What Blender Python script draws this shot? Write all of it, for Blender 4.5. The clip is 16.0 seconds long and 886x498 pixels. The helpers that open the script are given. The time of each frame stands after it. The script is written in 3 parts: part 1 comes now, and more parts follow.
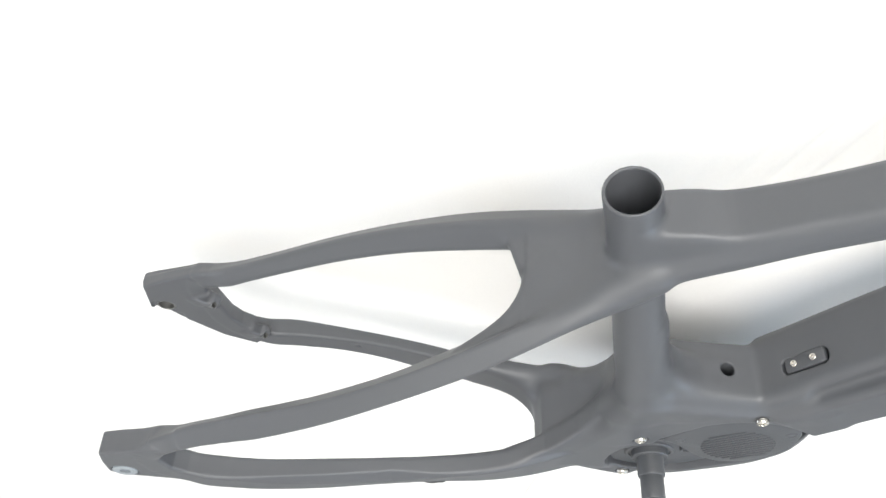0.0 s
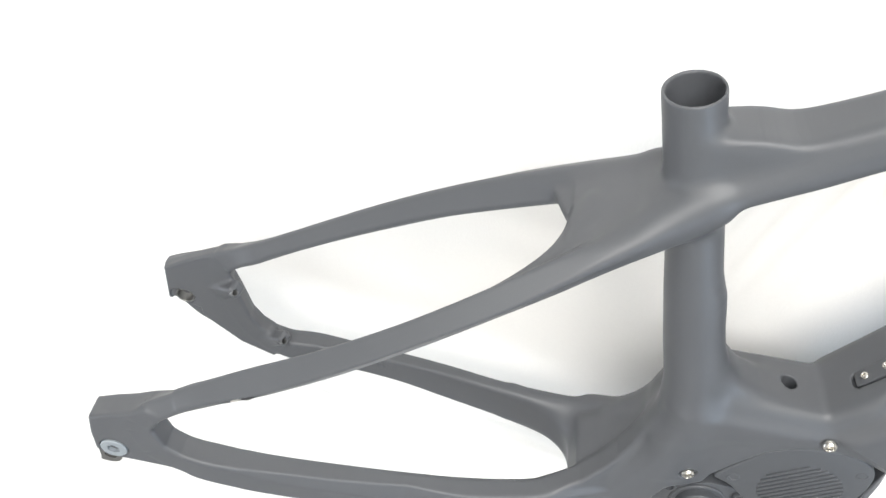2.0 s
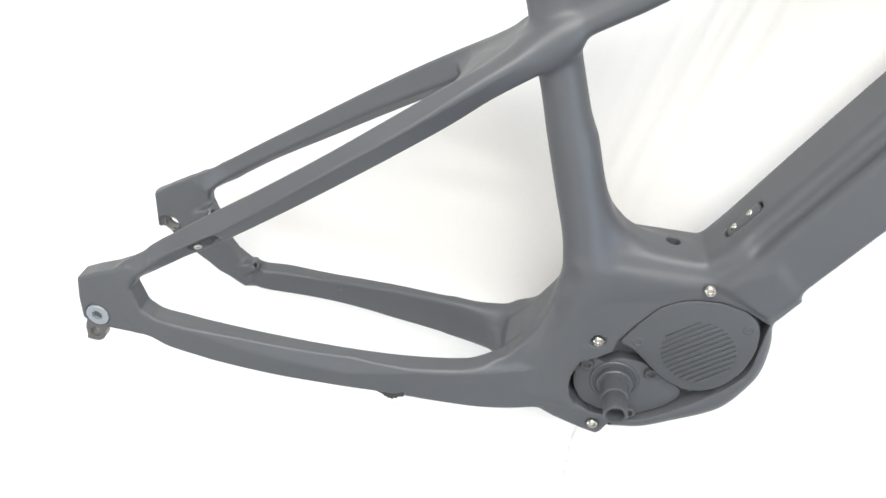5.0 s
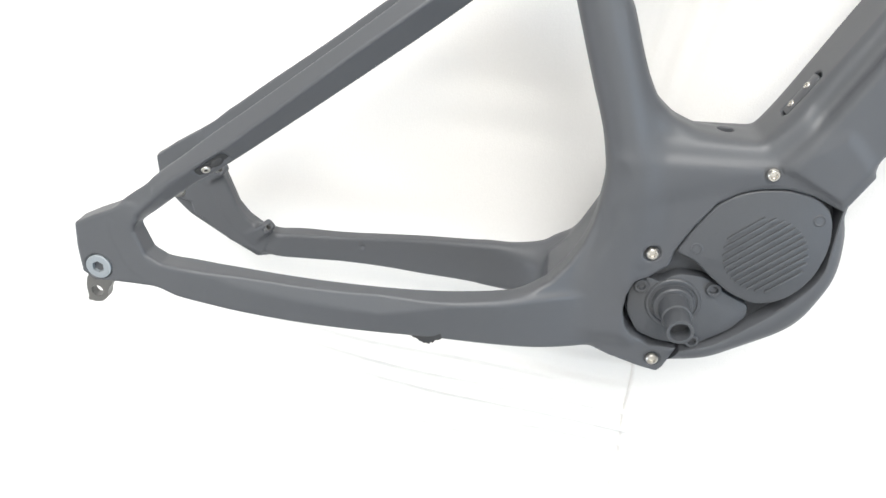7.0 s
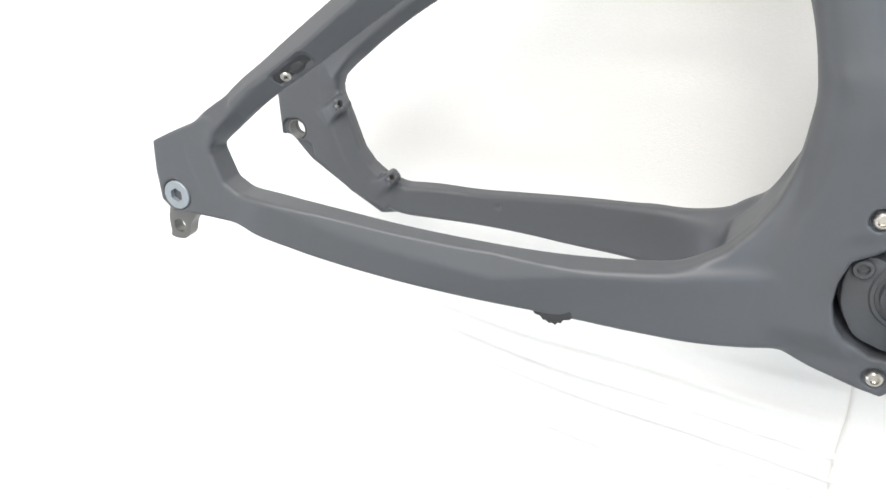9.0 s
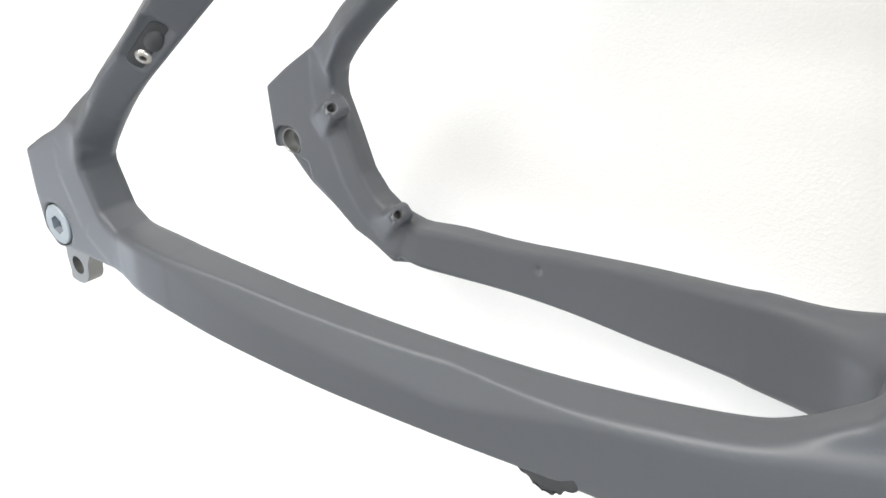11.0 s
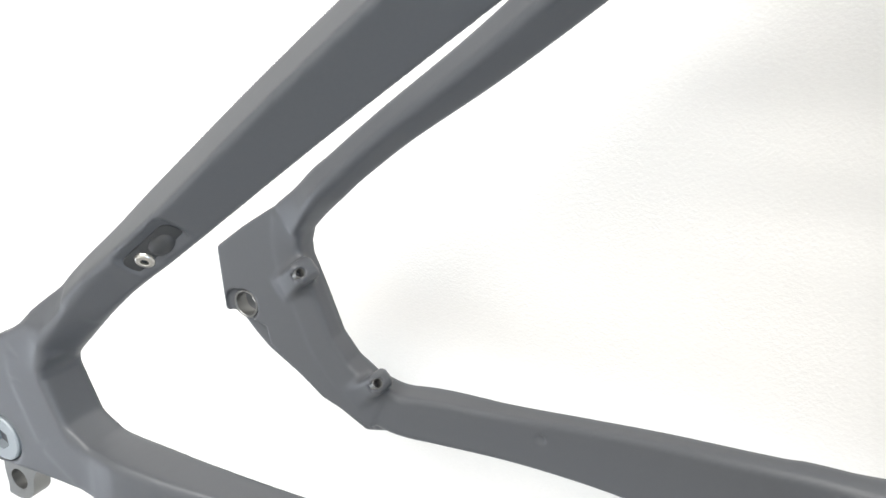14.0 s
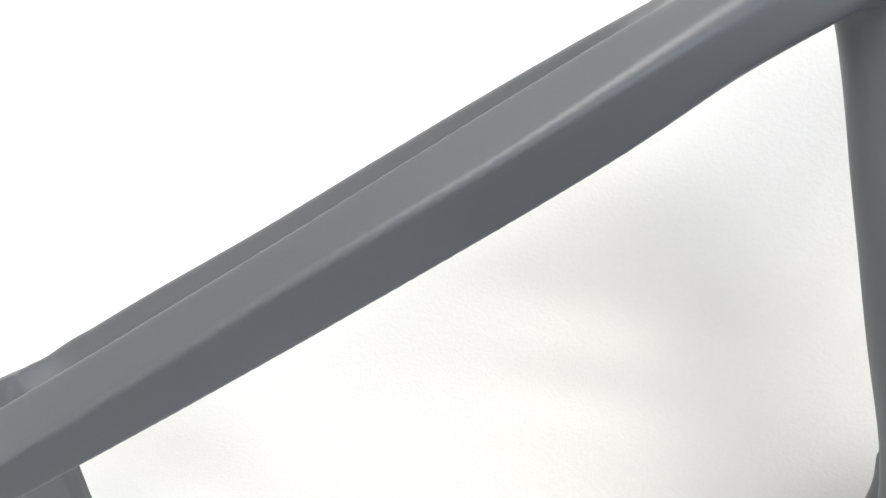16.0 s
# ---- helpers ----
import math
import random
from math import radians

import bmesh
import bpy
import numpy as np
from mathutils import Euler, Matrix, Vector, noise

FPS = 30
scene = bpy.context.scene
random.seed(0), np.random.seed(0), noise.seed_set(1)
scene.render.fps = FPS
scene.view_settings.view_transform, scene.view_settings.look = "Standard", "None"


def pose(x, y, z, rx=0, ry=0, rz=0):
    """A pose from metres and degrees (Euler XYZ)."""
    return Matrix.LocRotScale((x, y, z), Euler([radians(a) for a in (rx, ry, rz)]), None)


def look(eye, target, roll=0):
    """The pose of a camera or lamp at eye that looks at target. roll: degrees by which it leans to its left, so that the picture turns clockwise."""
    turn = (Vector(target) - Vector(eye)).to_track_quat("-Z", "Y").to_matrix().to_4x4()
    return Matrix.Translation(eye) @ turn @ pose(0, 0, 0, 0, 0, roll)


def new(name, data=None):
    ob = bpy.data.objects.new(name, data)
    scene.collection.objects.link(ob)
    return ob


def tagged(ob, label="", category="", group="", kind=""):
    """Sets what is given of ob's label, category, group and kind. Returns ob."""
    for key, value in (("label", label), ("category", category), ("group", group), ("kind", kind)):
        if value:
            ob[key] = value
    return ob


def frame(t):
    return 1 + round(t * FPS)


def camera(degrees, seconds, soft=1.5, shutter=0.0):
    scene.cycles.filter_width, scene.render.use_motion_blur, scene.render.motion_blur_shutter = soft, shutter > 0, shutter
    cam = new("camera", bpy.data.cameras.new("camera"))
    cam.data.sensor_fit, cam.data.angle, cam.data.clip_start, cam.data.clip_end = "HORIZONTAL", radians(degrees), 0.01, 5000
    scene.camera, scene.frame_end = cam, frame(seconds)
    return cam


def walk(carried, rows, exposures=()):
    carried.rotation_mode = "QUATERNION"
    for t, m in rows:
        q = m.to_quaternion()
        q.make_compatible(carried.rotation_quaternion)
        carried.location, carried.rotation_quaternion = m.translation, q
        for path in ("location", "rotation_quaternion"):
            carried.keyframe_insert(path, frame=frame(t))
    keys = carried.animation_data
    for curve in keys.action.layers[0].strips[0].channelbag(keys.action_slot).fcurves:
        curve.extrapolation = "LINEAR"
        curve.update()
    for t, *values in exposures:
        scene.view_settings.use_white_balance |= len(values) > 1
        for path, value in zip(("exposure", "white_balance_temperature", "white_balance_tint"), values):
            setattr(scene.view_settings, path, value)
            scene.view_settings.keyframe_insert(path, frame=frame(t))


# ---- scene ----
cam = camera(55.96, 16.0)
# seconds, x, y, z in metres, turn in degrees
PATH = [
    (0, 0.2689, 0.7051, 0.4206, -56.21, 11.92, 6.01),
    (0.5, 0.2678, 0.6922, 0.4292, -54.26, 11.71, 6.11),
    (1, 0.2823, 0.6596, 0.4526, -51.09, 13.85, 6.69),
    (1.5, 0.2959, 0.6185, 0.4789, -46.32, 15.72, 6.41),
    (2, 0.3044, 0.5761, 0.5160, -43.18, 16.78, 7.23),
    (2.5, 0.3372, 0.5776, 0.5540, -41.14, 15.64, 8.56),
    (3, 0.3712, 0.5807, 0.5759, -39.19, 14.70, 8.65),
    (3.5, 0.3918, 0.5702, 0.6111, -37.56, 14.62, 7.79),
    (4, 0.4169, 0.5452, 0.6409, -35.50, 14.93, 7.35),
    (4.5, 0.4520, 0.5089, 0.6846, -33.43, 17.29, 6.64),
    (4.7, 0.4636, 0.4978, 0.7008, -32.91, 17.91, 6.06),
    (6.8, 0.4578, 0.3351, 0.7311, -27.18, 17.85, 1.78),
    (7, 0.4540, 0.3238, 0.7303, -27.15, 16.29, 1.30),
    (7.5, 0.4675, 0.2852, 0.7180, -27.00, 13.25, 0.54),
    (8, 0.5102, 0.2611, 0.6819, -28.11, 13.09, -0.30),
    (8.2, 0.5000, 0.2300, 0.6830, -26.60, 16.30, -1.05),
    (8.5, 0.4771, 0.2193, 0.6562, -27.32, 22.42, -2.52),
    (8.7, 0.4750, 0.2114, 0.6328, -27.17, 26.81, -2.87),
    (9, 0.4797, 0.2087, 0.5975, -26.70, 32.25, -2.01),
    (9.2, 0.4917, 0.2025, 0.5651, -26.12, 34.77, -1.93),
    (9.5, 0.5081, 0.1936, 0.5136, -26.88, 37.85, -2.13),
    (10, 0.4949, 0.1784, 0.4412, -28.06, 40.82, -2.39),
    (10.2, 0.4845, 0.1707, 0.4186, -28.18, 43.04, -3.26),
    (12.3, 0.4200, 0.1211, 0.3461, -26.79, 48.34, -6.31),
    (12.5, 0.4192, 0.1247, 0.3466, -26.55, 48.67, -6.37),
    (13, 0.4124, 0.1382, 0.3570, -24.93, 47.28, -4.90),
    (13.5, 0.4037, 0.1734, 0.3730, -21.38, 40.96, -2.99),
    (14, 0.3712, 0.1738, 0.3793, -20.39, 36.34, -3.58),
    (14.5, 0.3311, 0.1950, 0.3941, -19.94, 30.07, -2.41),
    (15, 0.3246, 0.2160, 0.4025, -17.91, 23.88, 0.56),
    (15.5, 0.3109, 0.2240, 0.3992, -15.81, 18.04, 2.90),
    (15.8, 0.3250, 0.2401, 0.3902, -15.61, 17.58, 3.80),
    (16, 0.3259, 0.2478, 0.3881, -15.37, 16.18, 4.43),
]
walk(cam, [(t, pose(*p)) for t, *p in PATH])

# ---------------------------------------------------------------- world and lamps
world = bpy.data.worlds.new("room_air")
scene.world = world
world.use_nodes = True
world.node_tree.nodes["Background"].inputs[0].default_value = (0.95, 0.97, 1.0, 1)
world.node_tree.nodes["Background"].inputs[1].default_value = 0.3
scene.view_settings.exposure = -0.36


def area_lamp(name, eye, target, sx, sy, power, colour):
    data = bpy.data.lights.new(name, "AREA")
    data.shape, data.size, data.size_y, data.energy, data.color = "RECTANGLE", sx, sy, power, colour
    ob = new(name, data)
    ob.matrix_world = look(eye, target)
    return ob


# daylight through a window in the north wall and cooler ones in the west and east walls, and a broad ambient fill added
# under the ceiling
area_lamp("window_light", (0.75, 3.2, 2.7), (0.25, 0.0, 0.0), 3.4, 2.2, 350.0, (1.0, 0.985, 0.955))
area_lamp("window_light", (-4.55, -2.0, 2.0), (0.2, 0.0, 0.1), 2.4, 1.8, 98.0, (0.82, 0.89, 1.0))
area_lamp("window_light", (3.35, -0.5, 2.1), (0.3, 0.1, 0.1), 1.6, 1.4, 58.0, (0.60, 0.78, 1.0))
ceiling_fill = area_lamp("ceiling_fill", (0.0, 0.0, 4.5), (0.0, 0.01, 0.0), 7.0, 6.0, 125.0, (1.0, 0.985, 0.945))
ceiling_fill.matrix_world = pose(0.0, 0.0, 4.5)


# ---------------------------------------------------------------- materials
def node_material(name, base, rough, metal=0.0, grain=0.0, grain_scale=900.0, bump=0.0, bump_scale=600.0, blotch=0.12, blotch_scale=9.0, coat=0.0, rough_var=0.08):
    mat = bpy.data.materials.new(name)
    mat.use_nodes = True
    nt = mat.node_tree
    bsdf = nt.nodes["Principled BSDF"]
    co = nt.nodes.new("ShaderNodeTexCoord")
    big = nt.nodes.new("ShaderNodeTexNoise")
    big.inputs["Scale"].default_value, big.inputs["Detail"].default_value = blotch_scale, 5.0
    fine = nt.nodes.new("ShaderNodeTexNoise")
    fine.inputs["Scale"].default_value, fine.inputs["Detail"].default_value = grain_scale, 2.0
    for n in (big, fine):
        nt.links.new(co.outputs["Object"], n.inputs["Vector"])
    mix = nt.nodes.new("ShaderNodeMath")
    mix.operation = "MULTIPLY_ADD"
    mix.inputs[1].default_value = blotch
    mix.inputs[2].default_value = 1.0 - blotch * 0.5 - grain * 0.5
    nt.links.new(big.outputs["Fac"], mix.inputs[0])
    mix2 = nt.nodes.new("ShaderNodeMath")
    mix2.operation = "MULTIPLY_ADD"
    mix2.inputs[1].default_value = grain
    nt.links.new(fine.outputs["Fac"], mix2.inputs[0])
    nt.links.new(mix.outputs[0], mix2.inputs[2])
    tint = nt.nodes.new("ShaderNodeVectorMath")
    tint.operation = "SCALE"
    tint.inputs[0].default_value = base
    nt.links.new(mix2.outputs[0], tint.inputs["Scale"])
    nt.links.new(tint.outputs[0], bsdf.inputs["Base Color"])
    rr = nt.nodes.new("ShaderNodeMath")
    rr.operation = "MULTIPLY_ADD"
    rr.inputs[1].default_value = rough_var
    rr.inputs[2].default_value = rough - rough_var * 0.5
    nt.links.new(big.outputs["Fac"], rr.inputs[0])
    nt.links.new(rr.outputs[0], bsdf.inputs["Roughness"])
    bsdf.inputs["Metallic"].default_value = metal
    bsdf.inputs["Coat Weight"].default_value = coat
    bsdf.inputs["Coat Roughness"].default_value = 0.3
    if bump:
        b = nt.nodes.new("ShaderNodeBump")
        b.inputs["Strength"].default_value, b.inputs["Distance"].default_value = bump, 0.0004
        fb = nt.nodes.new("ShaderNodeTexNoise")
        fb.inputs["Scale"].default_value, fb.inputs["Detail"].default_value = bump_scale, 3.0
        nt.links.new(co.outputs["Object"], fb.inputs["Vector"])
        nt.links.new(fb.outputs["Fac"], b.inputs["Height"])
        nt.links.new(b.outputs[0], bsdf.inputs["Normal"])
    return mat


PAINT = node_material("matt_black_carbon_paint", (0.076, 0.080, 0.088), 0.46, grain=0.08, bump=0.05, bump_scale=350.0, blotch=0.10)
MOTOR = node_material("cast_motor_housing", (0.062, 0.066, 0.073), 0.46, grain=0.2, bump=0.25, bump_scale=900.0)
STEEL = node_material("bright_steel", (0.62, 0.60, 0.56), 0.28, metal=1.0, bump=0.1)
ALLOY = node_material("grey_alloy", (0.20, 0.20, 0.195), 0.42, metal=0.85, bump=0.1)
AXLE = node_material("anodised_axle_cap", (0.27, 0.30, 0.325), 0.5, metal=0.25, bump=0.1)
RUBBER = node_material("black_rubber", (0.032, 0.033, 0.035), 0.6, bump=0.2)
BLACK = node_material("hole_shade_black", (0.012, 0.012, 0.013), 0.5, bump=0.1)
SHEET = node_material("white_foam_sheet", (0.825, 0.815, 0.795), 0.75, grain=0.04, grain_scale=400.0, bump=0.72, bump_scale=620.0, blotch=0.05, blotch_scale=3.0)
WALL = node_material("white_wall_paint", (0.48, 0.475, 0.46), 0.8, bump=0.2, bump_scale=90.0, blotch=0.05, blotch_scale=1.5)


# ---------------------------------------------------------------- helpers
def mesh_object(name, bm, material, parent=None, label="", smooth=True):
    me = bpy.data.meshes.new(name)
    bmesh.ops.recalc_face_normals(bm, faces=bm.faces)
    bm.to_mesh(me)
    bm.free()
    me.materials.append(material)
    if smooth:
        for p in me.polygons:
            p.use_smooth = True
        me.set_sharp_from_angle(angle=radians(35))
    ob = new(name, me)
    ob.parent = parent
    if label:
        tagged(ob, label)
    return ob


def part(name, bm, material, parent, label=""):
    return mesh_object(name, bm, material, parent, label)


def box_bm(lo, hi, bevel=0.0):
    bm = bmesh.new()
    bmesh.ops.create_cube(bm, size=1.0)
    for v in bm.verts:
        v.co = Vector([lo[i] + (v.co[i] + 0.5) * (hi[i] - lo[i]) for i in range(3)])
    if bevel:
        bmesh.ops.bevel(bm, geom=bm.edges[:], offset=bevel, segments=2, affect="EDGES", profile=0.5)
    return bm


def lathe(profile, segs=40, turn=None):
    """A turned solid about z: profile of (radius, height) from one end to the other; turn: a pose."""
    bm = bmesh.new()
    rings = []
    for r, h in profile:
        if r < 1e-6:
            rings.append([bm.verts.new((0, 0, h))])
        else:
            rings.append([bm.verts.new((r * math.cos(2 * math.pi * i / segs), r * math.sin(2 * math.pi * i / segs), h)) for i in range(segs)])
    for a, b in zip(rings, rings[1:]):
        for i in range(segs):
            j = (i + 1) % segs
            q = [a[i % len(a)], a[j % len(a)], b[j % len(b)], b[i % len(b)]]
            q = list(dict.fromkeys(q))
            if len(q) > 2:
                bm.faces.new(q)
    if turn is not None:
        bm.transform(turn)
    return bm


def extrude_poly(points, z0, z1, bevel=0.0, segments=2):
    bm = bmesh.new()
    lo = [bm.verts.new((x, y, z0)) for x, y in points]
    hi = [bm.verts.new((x, y, z1)) for x, y in points]
    top = bm.faces.new(hi)
    bm.faces.new(lo[::-1])
    n = len(points)
    for i in range(n):
        bm.faces.new((lo[i], lo[(i + 1) % n], hi[(i + 1) % n], hi[i]))
    bm.normal_update()
    if bevel:
        bmesh.ops.bevel(bm, geom=list(top.edges), offset=bevel, segments=segments, affect="EDGES", profile=0.5)
    return bm


def rounded(points, r, steps=5):
    """A closed outline with its corners rounded to about r."""
    out, n = [], len(points)
    for i in range(n):
        p, a, b = (Vector(points[k % n]) for k in (i, i - 1, i + 1))
        da, db = a - p, b - p
        cut = min(r, 0.45 * da.length, 0.45 * db.length)
        s, e = p + da.normalized() * cut, p + db.normalized() * cut
        for k in range(steps + 1):
            t = k / steps
            q = s * (1 - t) ** 2 + p * 2 * t * (1 - t) + e * t * t
            out.append((q.x, q.y))
    return out


def smooth_line(points, step=0.008):
    """A Catmull-Rom line through rows of numbers, sampled about every step metres."""
    pts = np.array(points, float)
    pts = np.vstack([2 * pts[0] - pts[1], pts, 2 * pts[-1] - pts[-2]])
    out = []
    for i in range(1, len(pts) - 2):
        a, b, c, d = pts[i - 1 : i + 3]
        n = max(1, int(np.linalg.norm((c - b)[:3]) / step))
        for k in range(n):
            t = k / n
            out.append(0.5 * (2 * b + (c - a) * t + (2 * a - 5 * b + 4 * c - d) * t * t + (3 * b - a - 3 * c + d) * t**3))
    out.append(pts[-2])
    return np.array(out)


# ---------------------------------------------------------------- solid modelling of the moulded carbon frame
class Moulding:
    """A smooth solid made by blending tubes and plates, turned into one skin and then cut into its parts."""

    def __init__(self, lo, hi, cell):
        self.lo, self.cell = np.array(lo, float), cell
        self.n = np.ceil((np.array(hi) - self.lo) / cell).astype(int) + 1
        self.d = np.full(self.n, 1.0, np.float32)
        self.lab = np.zeros(self.n, np.uint8)

    def box(self, lo, hi):
        a = np.clip(np.floor((np.array(lo) - self.lo) / self.cell).astype(int), 0, self.n)
        b = np.clip(np.ceil((np.array(hi) - self.lo) / self.cell).astype(int) + 1, 0, self.n)
        return None if (b <= a).any() else tuple(slice(i, j) for i, j in zip(a, b))

    def axes(self, sl):
        ax = [(self.lo[i] + self.cell * np.arange(sl[i].start, sl[i].stop)).astype(np.float32) for i in range(3)]
        return ax[0][:, None, None], ax[1][None, :, None], ax[2][None, None, :]

    def add(self, sl, d, k, label):
        a = self.d[sl]
        self.lab[sl] = np.where(d < a, label, self.lab[sl])
        h = np.clip(0.5 + 0.5 * (a - d) / k, 0, 1)
        self.d[sl] = a * (1 - h) + d * h - k * h * (1 - h)

    def cut(self, sl, d, k=0.0008):
        a = self.d[sl]
        h = np.clip(0.5 - 0.5 * (a + d) / k, 0, 1)
        self.d[sl] = a * (1 - h) - d * h + k * h * (1 - h)

    def tube_field(self, rows, step=0.008, reach=0.02, straight=False):
        """Rows of x, y, z, half height in the side view, half width across, edge radius, twist."""
        line = np.array(rows, float) if straight else smooth_line(rows, step)
        big = line[:, 3:5].max() + reach
        sl = self.box(line[:, :3].min(0) - big, line[:, :3].max(0) + big)
        if sl is None:
            return None, None
        d = np.full([s.stop - s.start for s in sl], 1.0, np.float32)
        last = len(line) - 2
        for i in range(last + 1):
            p, q = line[i], line[i + 1]
            ss = self.box(np.minimum(p, q)[:3] - big, np.maximum(p, q)[:3] + big)
            if ss is None:
                continue
            x, y, z = self.axes(ss)
            t = (q - p)[:3]
            length = np.linalg.norm(t)
            t = t / length
            v = np.array([0, 0, 1.0]) - t[2] * t
            v /= np.linalg.norm(v)
            u = np.cross(v, t)
            dx, dy, dz = x - np.float32(p[0]), y - np.float32(p[1]), z - np.float32(p[2])
            along = dx * np.float32(t[0]) + dy * np.float32(t[1]) + dz * np.float32(t[2])
            s = np.clip(along / length, 0, 1)
            over = along - s * length
            a, b, r = (p[j] + (q[j] - p[j]) * s for j in (3, 4, 5))
            tw = np.radians(p[6] + (q[6] - p[6]) * s).astype(np.float32)
            ct, st = np.cos(tw), np.sin(tw)
            du = dx * np.float32(u[0]) + dy * np.float32(u[1]) + dz * np.float32(u[2])
            dv = dx * np.float32(v[0]) + dy * np.float32(v[1]) + dz * np.float32(v[2])
            cu = np.abs(du * ct + dv * st) - a + r
            cv = np.abs(dv * ct - du * st) - b + r
            f = np.sqrt(np.maximum(cu, 0) ** 2 + np.maximum(cv, 0) ** 2) + np.minimum(np.maximum(cu, cv), 0) - r
            f = np.where(over != 0, np.sqrt(np.maximum(f, 0) ** 2 + over**2) + np.minimum(f, 0) * (np.abs(over) < 0.003), f)
            loc = tuple(slice(m.start - g.start, m.stop - g.start) for m, g in zip(ss, sl))
            d[loc] = np.minimum(d[loc], f.astype(np.float32))
        return sl, d

    def tube(self, rows, k, label, step=0.004, straight=False):
        sl, d = self.tube_field(rows, step, k + 0.006, straight)
        if sl is not None:
            self.add(sl, d, k, label)

    def plate_field(self, outline, z0, z1, r, reach=0.012, lean=None):
        """A flat plate with a side-view outline between two heights, edges rounded to r; lean: (dz/dx, dz/dy, x0, y0)."""
        pts = np.array(outline, float)
        ext = abs(lean[0]) * 0.1 + abs(lean[1]) * 0.1 if lean else 0.0
        sl = self.box((*(pts.min(0) - reach), z0 - reach - ext), (*(pts.max(0) + reach), z1 + reach + ext))
        if sl is None:
            return None, None
        x, y, z = self.axes(sl)
        px, py = x[:, :, 0], y[:, :, 0]
        best = np.full((x.shape[0], y.shape[1]), 1e9)
        sign = np.ones_like(best)
        for i in range(len(pts)):
            a, b = pts[i], pts[i - 1]
            e, wx, wy = b - a, px - a[0], py - a[1]
            s = np.clip((wx * e[0] + wy * e[1]) / (e @ e), 0, 1)
            best = np.minimum(best, (wx - e[0] * s) ** 2 + (wy - e[1] * s) ** 2)
            c1, c2, c3 = py >= a[1], py < b[1], e[0] * wy > e[1] * wx
            sign = np.where((c1 & c2 & c3) | (~c1 & ~c2 & ~c3), -sign, sign)
        flat = (sign * np.sqrt(best)).astype(np.float32)[:, :, None] + r
        zz = z - (lean[0] * (x - lean[2]) + lean[1] * (y - lean[3])) if lean else z
        h = np.abs(zz - (z0 + z1) / 2) - (z1 - z0) / 2 + r
        d = np.sqrt(np.maximum(flat, 0) ** 2 + np.maximum(h, 0) ** 2) + np.minimum(np.maximum(flat, h), 0) - r
        return sl, d.astype(np.float32)

    def plate(self, outline, z0, z1, r, k, label, lean=None):
        sl, d = self.plate_field(outline, z0, z1, r, k + 0.006, lean)
        if sl is not None:
            self.add(sl, d, k, label)

    def rod_field(self, p, q, r, reach=0.004):
        p, q = np.array(p, float), np.array(q, float)
        sl = self.box(np.minimum(p, q) - r - reach, np.maximum(p, q) + r + reach)
        if sl is None:
            return None, None
        x, y, z = self.axes(sl)
        t = q - p
        length = np.linalg.norm(t)
        t /= length
        w = (x - p[0], y - p[1], z - p[2])
        along = sum(w[i] * t[i] for i in range(3))
        rad = np.sqrt(np.maximum(sum(w[i] ** 2 for i in range(3)) - along**2, 0)) - r
        end = np.abs(along - length / 2) - length / 2
        d = np.sqrt(np.maximum(rad, 0) ** 2 + np.maximum(end, 0) ** 2) + np.minimum(np.maximum(rad, end), 0)
        return sl, d.astype(np.float32)

    def ease(self, lo, hi, width, rounds):
        """Blurs the solid inside a box, fading out towards the box's sides."""
        sl = self.box(lo, hi)
        if sl is None:
            return
        a = np.clip(self.d[sl], -0.012, 0.012)
        b = a.copy()
        for _ in range(rounds):
            for ax in range(3):
                pad = [(0, 0)] * 3
                pad[ax] = (width + 1, width)
                c = np.cumsum(np.pad(b, pad, mode="edge"), ax, dtype=np.float64)
                n = b.shape[ax]
                b = ((np.take(c, range(2 * width + 1, 2 * width + 1 + n), ax) - np.take(c, range(n), ax)) / (2 * width + 1)).astype(np.float32)
        w = np.float32(1.0)
        for ax in range(3):
            u = np.linspace(0, 1, a.shape[ax])
            f = np.clip(np.minimum(u, 1 - u) / 0.22, 0, 1)
            shape = [1, 1, 1]
            shape[ax] = -1
            w = w * (f * f * (3 - 2 * f)).astype(np.float32).reshape(shape)
        self.d[sl] = np.where(np.abs(a) < 0.0119, a * (1 - w) + b * w, self.d[sl])

    def skin(self):
        """Vertices, quads and a label for each quad."""
        d, n = self.d, self.n
        inside = d < 0
        c = [inside[i : n[0] - 1 + i, j : n[1] - 1 + j, k : n[2] - 1 + k] for i in (0, 1) for j in (0, 1) for k in (0, 1)]
        some, all_in = c[0].copy(), c[0].copy()
        for m in c[1:]:
            some |= m
            all_in &= m
        act = np.argwhere(some & ~all_in)
        ids = np.full(n - 1, -1, np.int32)
        ids[tuple(act.T)] = np.arange(len(act))
        val = np.stack([d[act[:, 0] + i, act[:, 1] + j, act[:, 2] + k] for i in (0, 1) for j in (0, 1) for k in (0, 1)], 1)
        corner = np.array([(i, j, k) for i in (0, 1) for j in (0, 1) for k in (0, 1)], float)
        total, count = np.zeros((len(act), 3)), np.zeros(len(act))
        for a in range(8):
            for b in range(a + 1, 8):
                if np.abs(corner[a] - corner[b]).sum() != 1:
                    continue
                va, vb = val[:, a], val[:, b]
                m = (va < 0) != (vb < 0)
                t = va[m] / (va[m] - vb[m])
                total[m] += corner[a] + t[:, None] * (corner[b] - corner[a])
                count[m] += 1
        verts = self.lo + self.cell * (act + total / count[:, None])
        quads, labels = [], []
